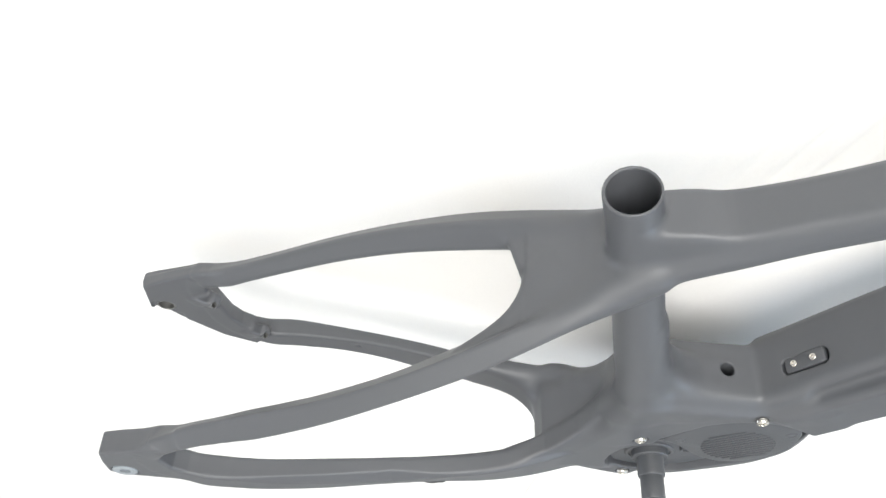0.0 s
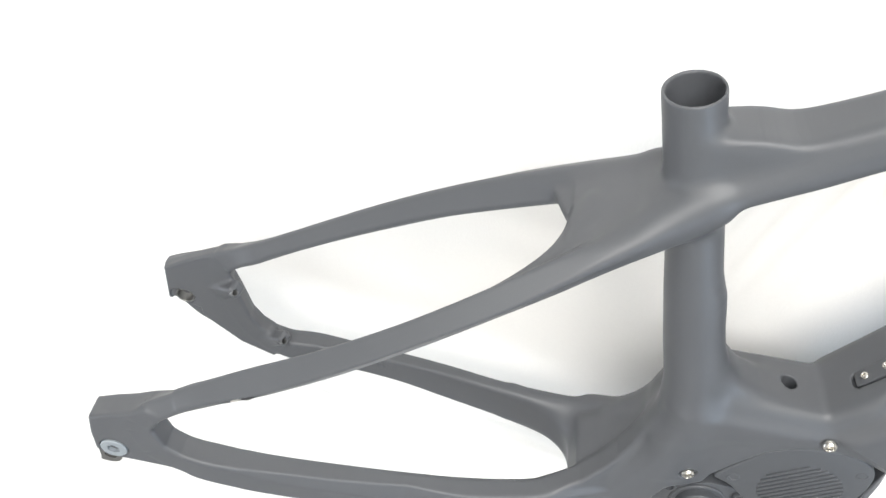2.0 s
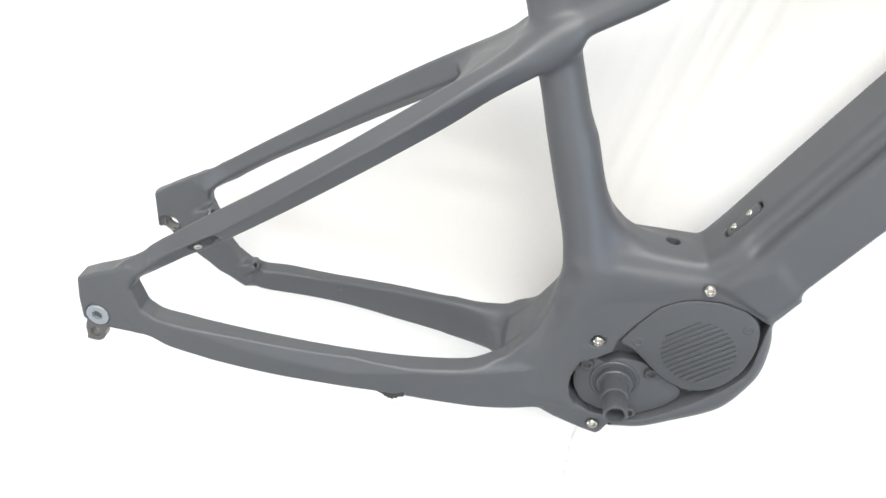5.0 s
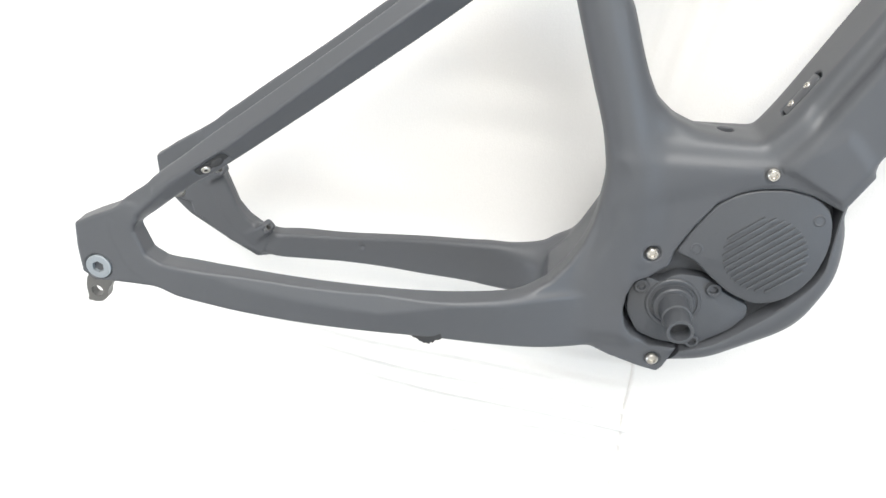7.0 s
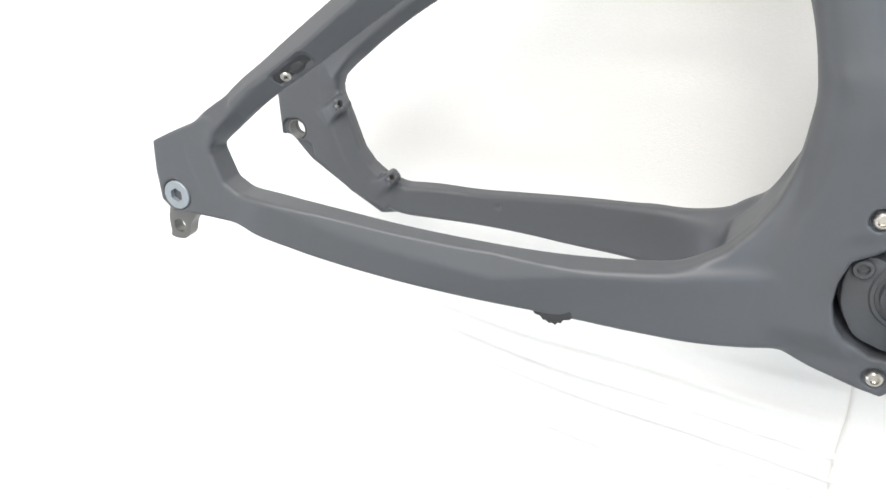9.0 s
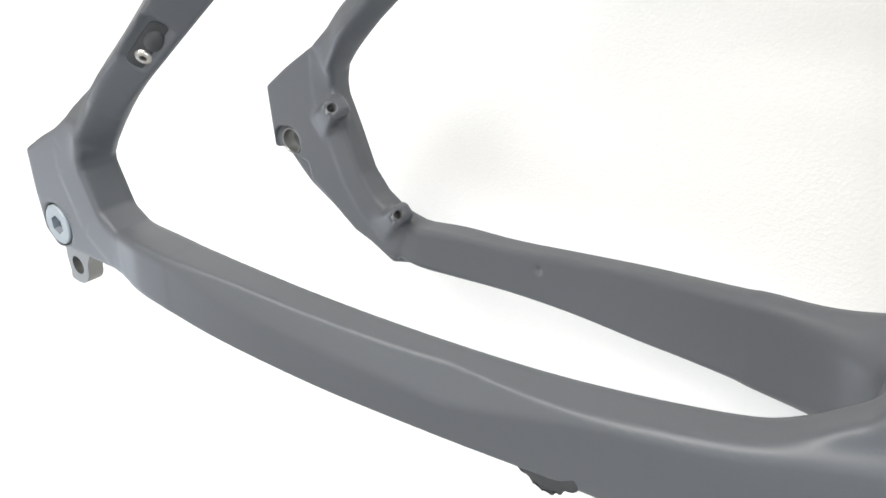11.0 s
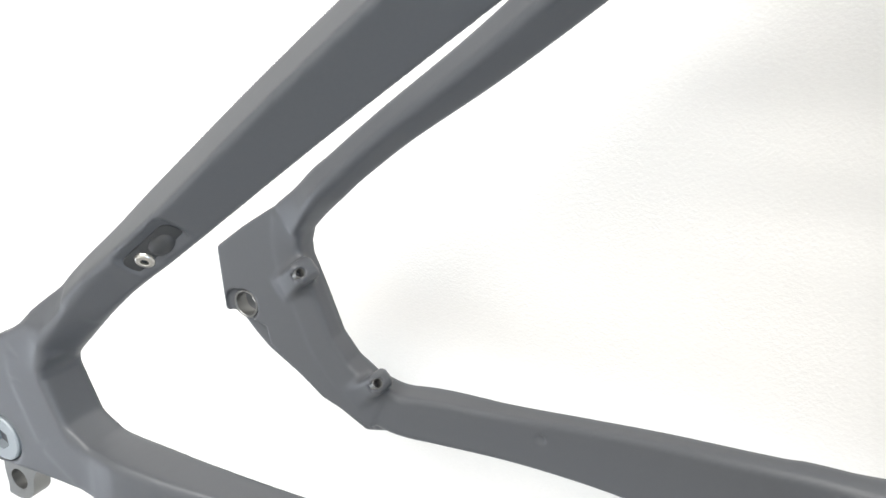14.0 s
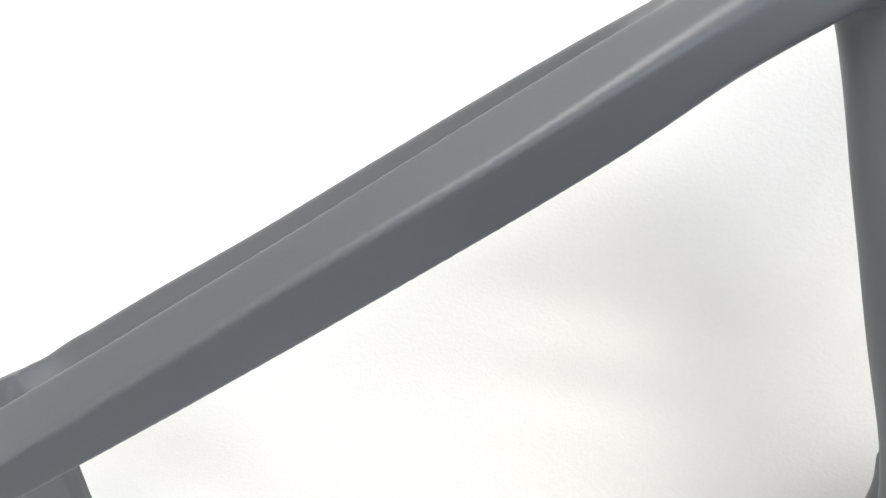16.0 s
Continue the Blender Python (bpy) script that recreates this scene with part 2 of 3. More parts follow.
        for ax in range(3):
            lo_s = [slice(1, -1)] * 3
            lo_s[ax] = slice(0, -1)
            hi_s = list(lo_s)
            hi_s[ax] = slice(1, None)
            a, b = inside[tuple(lo_s)], inside[tuple(hi_s)]
            e = np.argwhere(a != b)
            base = e.copy()
            for o in range(3):
                if o != ax:
                    base[:, o] += 1
            flip = a[tuple(e.T)]
            u, w = [(1, 2), (2, 0), (0, 1)][ax]
            du, dw = np.eye(3, dtype=int)[u], np.eye(3, dtype=int)[w]
            q = np.stack([ids[tuple((base - o).T)] for o in (du + dw, dw, 0 * du, du)], 1)
            q[~flip] = q[~flip][:, ::-1]
            quads.append(q)
            labels.append(self.lab[tuple(base.T)])
        return verts, np.concatenate(quads), np.concatenate(labels)


# ---------------------------------------------------------------- the bicycle frame, lying on its left side
TILT = math.atan(0.17)
BIKE = Matrix.Translation((0.456, 0, 0)) @ Matrix.Rotation(TILT, 4, "Y") @ Matrix.Translation((-0.456, 0, 0.092))
bike = new("bicycle_frame")
bike.empty_display_size = 0.05
bike.matrix_world = BIKE
tagged(bike, "matt black carbon electric bicycle frame lying on a white sheet", "bicycle frame")

ST, TT, DT, SS_R, SS_L, CS_R, CS_L, DO_R, DO_L, SHELL, HEAD = range(1, 12)
INSERTS, INSERT_WAY = ((0.0490, 0.0281, -0.0640), (0.0902, -0.0300, -0.0664)), Vector((0.76, 0.55, 0.35))
BOLTS = ((0.4351, 0.020, 0.0292), (0.5121, 0.0945, 0.0352), (0.4490, -0.0830, 0.0236))
LEAN = (0.0, 0.055, 0.0, 0.04)
SHELL_OUTLINE = [
    (0.404, 0.098), (0.515, 0.098), (0.556, 0.125), (0.585, 0.096), (0.569, 0.066), (0.5459, 0.0772), (0.5266, 0.0808), (0.5069, 0.0795),
    (0.4927, 0.0755), (0.4776, 0.0660), (0.4641, 0.0450), (0.4527, 0.0228), (0.4508, 0.0095), (0.4365, -0.003), (0.4245, -0.0075), (0.421, -0.0335),
    (0.428, -0.0575), (0.4444, -0.0685), (0.4683, -0.0705), (0.4585, -0.0930), (0.4545, -0.0970), (0.4400, -0.0934), (0.4120, -0.0836), (0.3950, -0.0754), (0.383, -0.0712),
    (0.380, -0.045), (0.384, -0.02), (0.394, 0.005), (0.402, 0.03), (0.409, 0.06), (0.412, 0.085),
]
OPENING = [(0.569, 0.066), (0.5459, 0.0772), (0.5266, 0.0808), (0.5069, 0.0795), (0.4927, 0.0755), (0.4776, 0.0660), (0.4641, 0.0450), (0.4527, 0.0228), (0.4508, 0.0095), (0.4365, -0.003),
           (0.4245, -0.0075), (0.4195, -0.020), (0.4185, -0.0345), (0.4215, -0.048), (0.428, -0.0585), (0.4444, -0.0690), (0.4683, -0.0705), (0.52, -0.06), (0.56, -0.03), (0.575, 0.01), (0.575, 0.05)]
YOKE_OUTLINE = [(0.360, -0.064), (0.352, -0.034), (0.355, -0.013), (0.371, 0.003), (0.3815, 0.019), (0.390, 0.035), (0.3975, 0.052), (0.403, 0.07), (0.408, 0.09), (0.41, 0.11), (0.43, 0.10), (0.43, -0.069), (0.39, -0.067)]
# fins that sweep each chainstay up into the seat tube
FIN_R = [(0.322, -0.034), (0.322, -0.0262), (0.332, -0.0215), (0.343, -0.0165), (0.3565, -0.0098), (0.370, 0.0045), (0.3805, 0.0205), (0.3872, 0.038), (0.392, 0.055), (0.398, 0.075), (0.408, 0.090), (0.43, 0.090), (0.43, -0.034)]
FIN_L = [(0.318, -0.034), (0.318, -0.0265), (0.330, -0.0212), (0.342, -0.0162), (0.353, -0.0120), (0.363, -0.0085), (0.376, -0.0060), (0.42, -0.0060), (0.42, -0.034)]
FIN_L_TOP = [(0.360, -0.009), (0.372, 0.0015), (0.383, 0.0155), (0.391, 0.033), (0.397, 0.05), (0.400, 0.068), (0.406, 0.09), (0.42, 0.09), (0.42, -0.008)]



def mould(lo, hi, cell):
    m = Moulding(lo, hi, cell)
    # motor shell with its lug, and the narrower ledge on top of it
    m.plate(SHELL_OUTLINE, -0.030, 0.030, 0.003, 0.004, SHELL, LEAN)
    m.plate([(0.40, 0.06), (0.41, 0.115), (0.504, 0.115), (0.53, 0.142), (0.55, 0.11), (0.50, 0.09)], -0.026, 0.0285, 0.008, 0.013, SHELL)
    m.plate(YOKE_OUTLINE, -0.036, 0.0300, 0.015, 0.010, SHELL)
    m.plate([(0.388, 0.215), (0.3965, 0.205), (0.4008, 0.193), (0.4045, 0.1810), (0.4085, 0.1700), (0.4145, 0.1570), (0.4245, 0.1410), (0.4390, 0.1275), (0.4565, 0.1195), (0.475, 0.1155), (0.495, 0.113), (0.495, 0.10), (0.40, 0.10)], -0.012, 0.024, 0.010, 0.006, SHELL)
    # down tube: broad lower body and narrower upper deck
    m.tube([(0.5454, 0.0908, 0.002, 0.0255, 0.034, 0.007, 0), (0.6454, 0.264, 0.010, 0.0255, 0.034, 0.007, -4), (0.72, 0.385, 0.014, 0.025, 0.032, 0.008, -4),
            (0.79, 0.505, 0.018, 0.024, 0.028, 0.01, 0)], 0.012, DT)
    m.tube([(0.532, 0.0955, -0.005, 0.0290, 0.0295, 0.009, 0), (0.637, 0.2775, -0.003, 0.0285, 0.0295, 0.009, 0), (0.715, 0.405, 0.003, 0.029, 0.028, 0.012, 0),
            (0.79, 0.52, 0.018, 0.026, 0.022, 0.01, 0)], 0.007, DT)
    # seat tube
    m.tube([(0.3310, 0.3500, 0.0080, 0.0172, 0.0172, 0.0171, 0), (0.3425, 0.3150, 0.009, 0.0174, 0.0174, 0.0173, 0), (0.3642, 0.250, 0.0125, 0.0176, 0.0176, 0.0175, 0),
            (0.3801, 0.200, 0.0140, 0.0184, 0.0184, 0.0182, 0), (0.3927, 0.160, 0.0140, 0.0188, 0.0190, 0.0185, 0), (0.4052, 0.120, 0.0153, 0.0188, 0.0188, 0.0175, 0),
            (0.413, 0.085, 0.0148, 0.0205, 0.0182, 0.0172, 0), (0.4155, 0.055, 0.0130, 0.0235, 0.0170, 0.0165, 0), (0.420, 0.015, 0.006, 0.022, 0.018, 0.016, 0)], 0.012, ST)
    # top tube: the deck behind the seat tube, and the wing that carries the seatstays into it
    m.tube([(0.350, 0.3105, 0.008, 0.0145, 0.018, 0.005, 0), (0.375, 0.3168, 0.0085, 0.0145, 0.0190, 0.005, 0), (0.402, 0.3212, 0.0092, 0.0142, 0.0195, 0.006, 0),
            (0.44, 0.3472, 0.0130, 0.0143, 0.0185, 0.009, 0), (0.48, 0.3780, 0.0175, 0.0145, 0.019, 0.010, 0), (0.53, 0.4174, 0.0218, 0.0155, 0.0198, 0.011, 0),
            (0.66, 0.5188, 0.027, 0.016, 0.0205, 0.011, 0), (0.80, 0.62, 0.031, 0.018, 0.023, 0.012, 0)], 0.006, TT, 0.006)
    m.tube([(0.335, 0.2690, 0.0058, 0.010, 0.0302, 0.008, 0), (0.365, 0.2887, 0.0068, 0.0095, 0.0277, 0.008, 0), (0.40, 0.311, 0.0095, 0.0095, 0.0235, 0.008, 0),
            (0.44, 0.342, 0.011, 0.0105, 0.0200, 0.008, 0), (0.48, 0.375, 0.0155, 0.012, 0.0180, 0.008, 0)], 0.008, TT)
    # seatstays and the bridge that joins them to the seat tube
    m.tube([(0.056, 0.0668, 0.0726, 0.0078, 0.0078, 0.0019, 36), (0.070, 0.0768, 0.0725, 0.0083, 0.0083, 0.0019, 37), (0.110, 0.1046, 0.0731, 0.0088, 0.0097, 0.0019, 40),
            (0.160, 0.1397, 0.0718, 0.0105, 0.0088, 0.0019, 41), (0.210, 0.1749, 0.0658, 0.0123, 0.0080, 0.0019, 42), (0.260, 0.2104, 0.0554, 0.0132, 0.0084, 0.0019, 44),
            (0.310, 0.2462, 0.0425, 0.0132, 0.0088, 0.005, 36), (0.345, 0.2690, 0.0325, 0.0128, 0.0085, 0.006, 20), (0.368, 0.2850, 0.0240, 0.0115, 0.0085, 0.006, 8)], 0.008, SS_R)
    m.tube([(0.056, 0.0672, -0.0728, 0.0074, 0.0072, 0.0030, -26), (0.070, 0.0777, -0.0690, 0.0084, 0.0082, 0.0040, -32), (0.110, 0.1065, -0.0662, 0.0083, 0.0087, 0.0045, -36),
            (0.160, 0.1391, -0.0651, 0.0092, 0.0100, 0.0045, -41), (0.210, 0.1737, -0.0585, 0.0102, 0.0112, 0.0045, -41), (0.260, 0.2089, -0.0463, 0.0115, 0.0114, 0.0045, -36),
            (0.310, 0.2446, -0.0295, 0.0122, 0.0105, 0.006, -33), (0.345, 0.2700, -0.0185, 0.0115, 0.0095, 0.007, -30)], 0.010, SS_L)
    m.tube([(0.297, 0.2395, 0.006, 0.0060, 0.034, 0.005, 0), (0.318, 0.2555, 0.0065, 0.0085, 0.031, 0.006, 0), (0.345, 0.2745, 0.0075, 0.010, 0.029, 0.007, 0),
            (0.365, 0.288, 0.008, 0.010, 0.026, 0.007, 0)], 0.009, SS_R)
    m.tube([(0.279, 0.2235, -0.0400, 0.0040, 0.005, 0.003, 0), (0.2880, 0.2308, -0.0310, 0.0058, 0.008, 0.005, 0), (0.2935, 0.2350, -0.0170, 0.0060, 0.010, 0.005, 0),
            (0.2985, 0.2392, 0.000, 0.0062, 0.011, 0.005, 0), (0.303, 0.2432, 0.012, 0.0065, 0.011, 0.005, 0)], 0.006, SS_L)
    m.tube([(0.256, 0.2080, 0.0530, 0.004, 0.004, 0.003, 0), (0.2845, 0.2295, 0.0355, 0.0062, 0.007, 0.005, 0), (0.299, 0.2405, 0.0210, 0.0065, 0.012, 0.005, 0),
            (0.312, 0.2505, 0.006, 0.007, 0.013, 0.005, 0)], 0.008, SS_R)
    # chainstays
    m.tube([(0.054, -0.0058, 0.0738, 0.0112, 0.0088, 0.0021, 1), (0.070, -0.0088, 0.0743, 0.0138, 0.0098, 0.0021, 2), (0.110, -0.0168, 0.0718, 0.0158, 0.0095, 0.0021, 2),
            (0.160, -0.0270, 0.0645, 0.0168, 0.0098, 0.0028, 4), (0.210, -0.0350, 0.0562, 0.0178, 0.0100, 0.0032, 10), (0.260, -0.0402, 0.0487, 0.0193, 0.0098, 0.0040, 11),
            (0.310, -0.0436, 0.0412, 0.0229, 0.0100, 0.0050, 7), (0.350, -0.0456, 0.0312, 0.0266, 0.0100, 0.0050, 3), (0.390, -0.0468, 0.0175, 0.0268, 0.0100, 0.005, 0), (0.42, -0.045, 0.006, 0.021, 0.010, 0.005, 0)], 0.004, CS_R)
    m.tube([(0.080, -0.0515, -0.0820, 0.0104, 0.0076, 0.003, 0), (0.096, -0.0532, -0.0825, 0.0125, 0.0094, 0.004, 0), (0.120, -0.0530, -0.0832, 0.0132, 0.0090, 0.0030, 1), (0.160, -0.0523, -0.0807, 0.0137, 0.0075, 0.0030, 3),
            (0.200, -0.0501, -0.0752, 0.0160, 0.0066, 0.0030, 4), (0.240, -0.0475, -0.0672, 0.0186, 0.0064, 0.0030, 3), (0.280, -0.0446, -0.0581, 0.0210, 0.0066, 0.005, 3),
            (0.320, -0.0436, -0.0508, 0.0238, 0.0068, 0.005, 5), (0.360, -0.0439, -0.0420, 0.0250, 0.0075, 0.006, 4), (0.40, -0.043, -0.030, 0.025, 0.010, 0.006, 0)], 0.018, CS_L)
    m.plate(FIN_R, 0.0185, 0.0380, 0.0035, 0.004, CS_R, (-0.33, -0.05, 0.35, 0.0))
    m.plate(FIN_L, -0.0530, -0.0400, 0.0055, 0.007, CS_L, (0.22, 0.0, 0.35, 0.0))
    m.plate(FIN_L_TOP, -0.0530, -0.0380, 0.0055, 0.010, CS_L, (0.22, 0.50, 0.35, 0.0))
    m.tube([(0.300, -0.0450, -0.0580, 0.0170, 0.0050, 0.004, 0), (0.322, -0.0450, -0.0505, 0.0175, 0.0058, 0.005, 0), (0.343, -0.0450, -0.0405, 0.0182, 0.0078, 0.006, 0), (0.362, -0.0446, -0.0250, 0.0190, 0.0090, 0.006, 0), (0.372, -0.0440, -0.0080, 0.0198, 0.0090, 0.006, 0)], 0.010, CS_L)
    # dropouts: a bent bar from stay to stay, and a plate behind it; the left one has a thicker inner pad and two brake mount bosses
    m.tube([(0.088, 0.0902, 0.0727, 0.0066, 0.0068, 0.003, -39), (0.070, 0.0768, 0.0725, 0.0083, 0.0083, 0.003, -38), (0.0512, 0.0618, 0.0722, 0.0088, 0.0080, 0.003, -52),
            (0.0345, 0.0500, 0.0717, 0.0101, 0.0088, 0.003, -70), (0.0243, 0.0400, 0.0722, 0.0094, 0.0094, 0.0022, -88), (0.0235, 0.0310, 0.0722, 0.0094, 0.0100, 0.0022, -90),
            (0.0318, 0.0071, 0.0722, 0.0094, 0.0102, 0.0022, -90), (0.0480, -0.0038, 0.0728, 0.0096, 0.0112, 0.0022, -88), (0.066, -0.0084, 0.0742, 0.0098, 0.0134, 0.003, -88),
            (0.085, -0.0120, 0.0736, 0.0092, 0.0140, 0.0032, -88)], 0.002, DO_R, 0.004, True)
    m.plate([(-0.0135, 0.0372), (0.002, 0.0445), (0.018, 0.0508), (0.031, 0.0575), (0.040, 0.0570), (0.0385, 0.0420), (0.0345, 0.0368), (0.0333, 0.0325), (0.0411, 0.0110), (0.0440, 0.0078),
             (0.055, 0.0030), (0.060, -0.0165), (0.030, -0.0140), (0.010, -0.0130), (-0.006, -0.0130), (-0.0145, -0.005), (-0.0152, 0.017)], 0.0622, 0.0822, 0.0022, 0.002, DO_R)
    m.tube([(0.087, 0.0904, -0.0678, 0.0062, 0.0064, 0.003, 33), (0.070, 0.0777, -0.0690, 0.0084, 0.0082, 0.003, 32), (0.054, 0.0655, -0.0735, 0.0088, 0.0081, 0.003, 22),
            (0.0385, 0.0540, -0.0785, 0.0105, 0.0078, 0.0025, 8), (0.0338, 0.0400, -0.0810, 0.0088, 0.0080, 0.0025, 0), (0.0340, 0.0300, -0.0810, 0.0086, 0.0080, 0.0025, 0),
            (0.0410, 0.0110, -0.0810, 0.0086, 0.0080, 0.0025, 0), (0.0500, -0.0165, -0.0810, 0.0086, 0.0080, 0.0025, 0), (0.0600, -0.0315, -0.0810, 0.0092, 0.0080, 0.0025, 0),
            (0.0745, -0.0445, -0.0815, 0.0105, 0.0082, 0.003, 0), (0.097, -0.0528, -0.0824, 0.0112, 0.0084, 0.0035, 0)], 0.002, DO_L, 0.004, True)
    m.plate([(-0.0163, 0.0330), (-0.006, 0.0388), (0.016, 0.0490), (0.038, 0.0605), (0.036, 0.042), (0.0360, 0.031), (0.0430, 0.013), (0.052, -0.0140), (0.0612, -0.0290),
             (0.0745, -0.0400), (0.095, -0.048), (0.095, -0.0645), (0.0728, -0.0686), (0.0466, -0.0528), (0.0092, -0.0268), (0.0016, -0.0188), (-0.0085, -0.0067), (-0.0159, -0.0057),
             (-0.0163, 0.0117)], -0.089, -0.077, 0.0025, 0.002, DO_L)
    m.plate([(-0.0155, 0.0335), (0.004, 0.0465), (0.024, 0.0580), (0.038, 0.0655), (0.0470, 0.0500), (0.0428, 0.0400), (0.0426, 0.0300), (0.0494, 0.0135), (0.0584, -0.0140), (0.0676, -0.0275), (0.0800, -0.0375),
             (0.088, -0.046), (0.079, -0.064), (0.0480, -0.0506), (0.0148, -0.0225), (0.0130, -0.0120), (-0.0085, -0.0060), (-0.015, -0.0050)], -0.084, -0.0728, 0.002, 0.002, DO_L)
    m.tube([(0.029, 0.0135, -0.0780, 0.0065, 0.0045, 0.002, 0), (0.0493, 0.0283, -0.0683, 0.0066, 0.0072, 0.0035, 0)], 0.005, DO_L, 0.004)
    m.tube([(0.070, -0.0455, -0.0785, 0.0065, 0.0045, 0.002, 0), (0.0900, -0.0302, -0.0702, 0.0056, 0.0066, 0.0035, 0)], 0.005, DO_L, 0.004)
    # head tube, out at the front
    m.tube([(0.775, 0.695, 0.028, 0.026, 0.026, 0.025, 0), (0.822, 0.515, 0.020, 0.030, 0.030, 0.029, 0)], 0.02, HEAD)
    # long twisting facet along the outer face of the right chainstay
    sl = m.box((0.08, -0.075, 0.03), (0.33, 0.02, 0.10))
    if sl is not None:
        x, y, z = m.axes(sl)
        a, b = Vector((0.100, 0.0000, 0.0815)), Vector((0.245, -0.0370, 0.0605))
        n = (b - a).cross(Vector((0, 0.951, -0.309)))
        n = (n if n.z > 0 else -n).normalized()
        m.cut(sl, -(n.x * (x - a.x) + n.y * (y - a.y) + n.z * (z - a.z)) + 0.16 * np.maximum(x - 0.222, 0), 0.0012)
    # smooth runs of the skin where the tubes meet
    m.ease((0.275, 0.205, -0.05), (0.475, 0.345, 0.065), 4, 2)
    m.ease((0.385, 0.055, -0.045), (0.56, 0.21, 0.05), 3, 2)
    m.ease((0.300, -0.085, -0.065), (0.455, 0.105, 0.006), 3, 2)
    m.ease((0.300, -0.085, 0.000), (0.455, 0.105, 0.060), 1, 2)
    m.ease((0.015, 0.025, -0.100), (0.105, 0.105, -0.045), 1, 2)
    m.ease((0.030, 0.040, 0.050), (0.105, 0.110, 0.095), 1, 2)
    m.ease((0.030, -0.035, 0.050), (0.105, 0.012, 0.095), 1, 1)
    # seat tube mouth and bore; axle hole and recesses; threaded and cable holes; hollow on the left chainstay
    for p, q, r in (((0.3001, 0.4450, 0.0125), (0.3333, 0.344, 0.0077), 0.06), ((0.3295, 0.3554, 0.0077), (0.362, 0.258, 0.0122), 0.0152),
                    ((0, 0, -0.1), (0, 0, -0.06), 0.0074), ((0, 0, -0.0752), (0, 0, -0.05), 0.0092), ((-0.005, 0.0005, -0.0758), (-0.005, 0.0005, -0.05), 0.0085),
                    ((0, 0, 0.0795), (0, 0, 0.1), 0.0107), *((Vector(p) + INSERT_WAY * 0.004, Vector(p) - INSERT_WAY * 0.0060, 0.0027) for p in INSERTS),
                    ((0.478, 0.14, 0.001), (0.481, 0.095, 0.001), 0.0058), ((0.1795, -0.0464, -0.072), (0.1795, -0.0455, -0.060), 0.0026)):
        sl, d = m.rod_field(p, q, r, 0.003)
        if sl is not None:
            m.cut(sl, d)
    for x, y, z in BOLTS:
        sl, d = m.rod_field((x, y, z - 0.0022), (x, y, z + 0.012), 0.0070, 0.003)
        if sl is not None:
            m.cut(sl, d)
    sl, d = m.plate_field(OPENING, -0.027, 0.06, 0.001)
    if sl is not None:
        m.cut(sl, d, 0.0015)
    # pocket for the screw plate on top of the down tube, and the cable port on the underside of the right seatstay
    for rows in ([(0.5196, 0.1333, 0.0040, 0.0062, 0.0066, 0.0022, 0), (0.5360, 0.1618, 0.0040, 0.0062, 0.0066, 0.0022, 0)],
                 [(0.0912, 0.0838, 0.0831, 0.0066, 0.0045, 0.0040, 40), (0.1150, 0.1000, 0.0834, 0.0066, 0.0045, 0.0040, 40)]):
        sl, d = m.tube_field(rows, 0.03, 0.004)
        if sl is not None:
            m.cut(sl, d)
    return m.skin()


NAMES = {ST: ("seat_tube", "round open seat tube"), TT: ("top_tube", ""), DT: ("down_tube", ""), SS_R: ("seatstay", ""), SS_L: ("seatstay", ""), CS_R: ("chainstay", ""),
         CS_L: ("chainstay", ""), DO_R: ("dropout", ""), DO_L: ("dropout", "dropout with two brake mount bosses"), SHELL: ("motor_shell", ""), HEAD: ("head_tube", "")}


def skin_parts(lo, hi, cell, keep=None):
    verts, quads, labels = mould(lo, hi, cell)
    if keep is not None:
        ok = keep(verts[quads].mean(1))
        quads, labels = quads[ok], labels[ok]
    # ease the faint steps of the sampling grid out of the skin
    ends = np.concatenate([quads[:, [0, 1]], quads[:, [1, 2]], quads[:, [2, 3]], quads[:, [3, 0]]])
    ends = np.concatenate([ends, ends[:, ::-1]])
    count = np.maximum(np.bincount(ends[:, 0], minlength=len(verts)), 1)[:, None]
    for pull in (0.5, -0.42, 0.5, -0.42, 0.5):
        mean = np.stack([np.bincount(ends[:, 0], verts[ends[:, 1], i], len(verts)) for i in range(3)], 1) / count
        verts = verts + pull * (mean - verts) * (count > 1)
    nrm = np.cross(verts[quads[:, 2]] - verts[quads[:, 0]], verts[quads[:, 3]] - verts[quads[:, 1]])
    vn = np.zeros_like(verts)
    for c in range(4):
        np.add.at(vn, quads[:, c], nrm)
    vn /= np.linalg.norm(vn, axis=1, keepdims=True) + 1e-12
    for lab in sorted(set(labels.tolist())):
        q = quads[labels == lab]
        used, flat = np.unique(q, return_inverse=True)
        me = bpy.data.meshes.new(NAMES[lab][0])
        me.from_pydata(verts[used].tolist(), [], flat.reshape(-1, 4).tolist())
        me.polygons.foreach_set("use_smooth", np.ones(len(q), bool))
        me.update()
        me.normals_split_custom_set_from_vertices(vn[used].tolist())
        me.materials.append(PAINT)
        ob = new(NAMES[lab][0], me)
        ob.parent = bike
        if NAMES[lab][1]:
            tagged(ob, NAMES[lab][1])


CELL = 0.00096
skin_parts((-0.03, -0.105, -0.1), (0.69, 0.50, 0.1), CELL, lambda c: c[:, 0] < 0.686)
skin_parts((0.68, 0.25, -0.06), (0.88, 0.73, 0.07), 0.004, lambda c: c[:, 0] > 0.686)


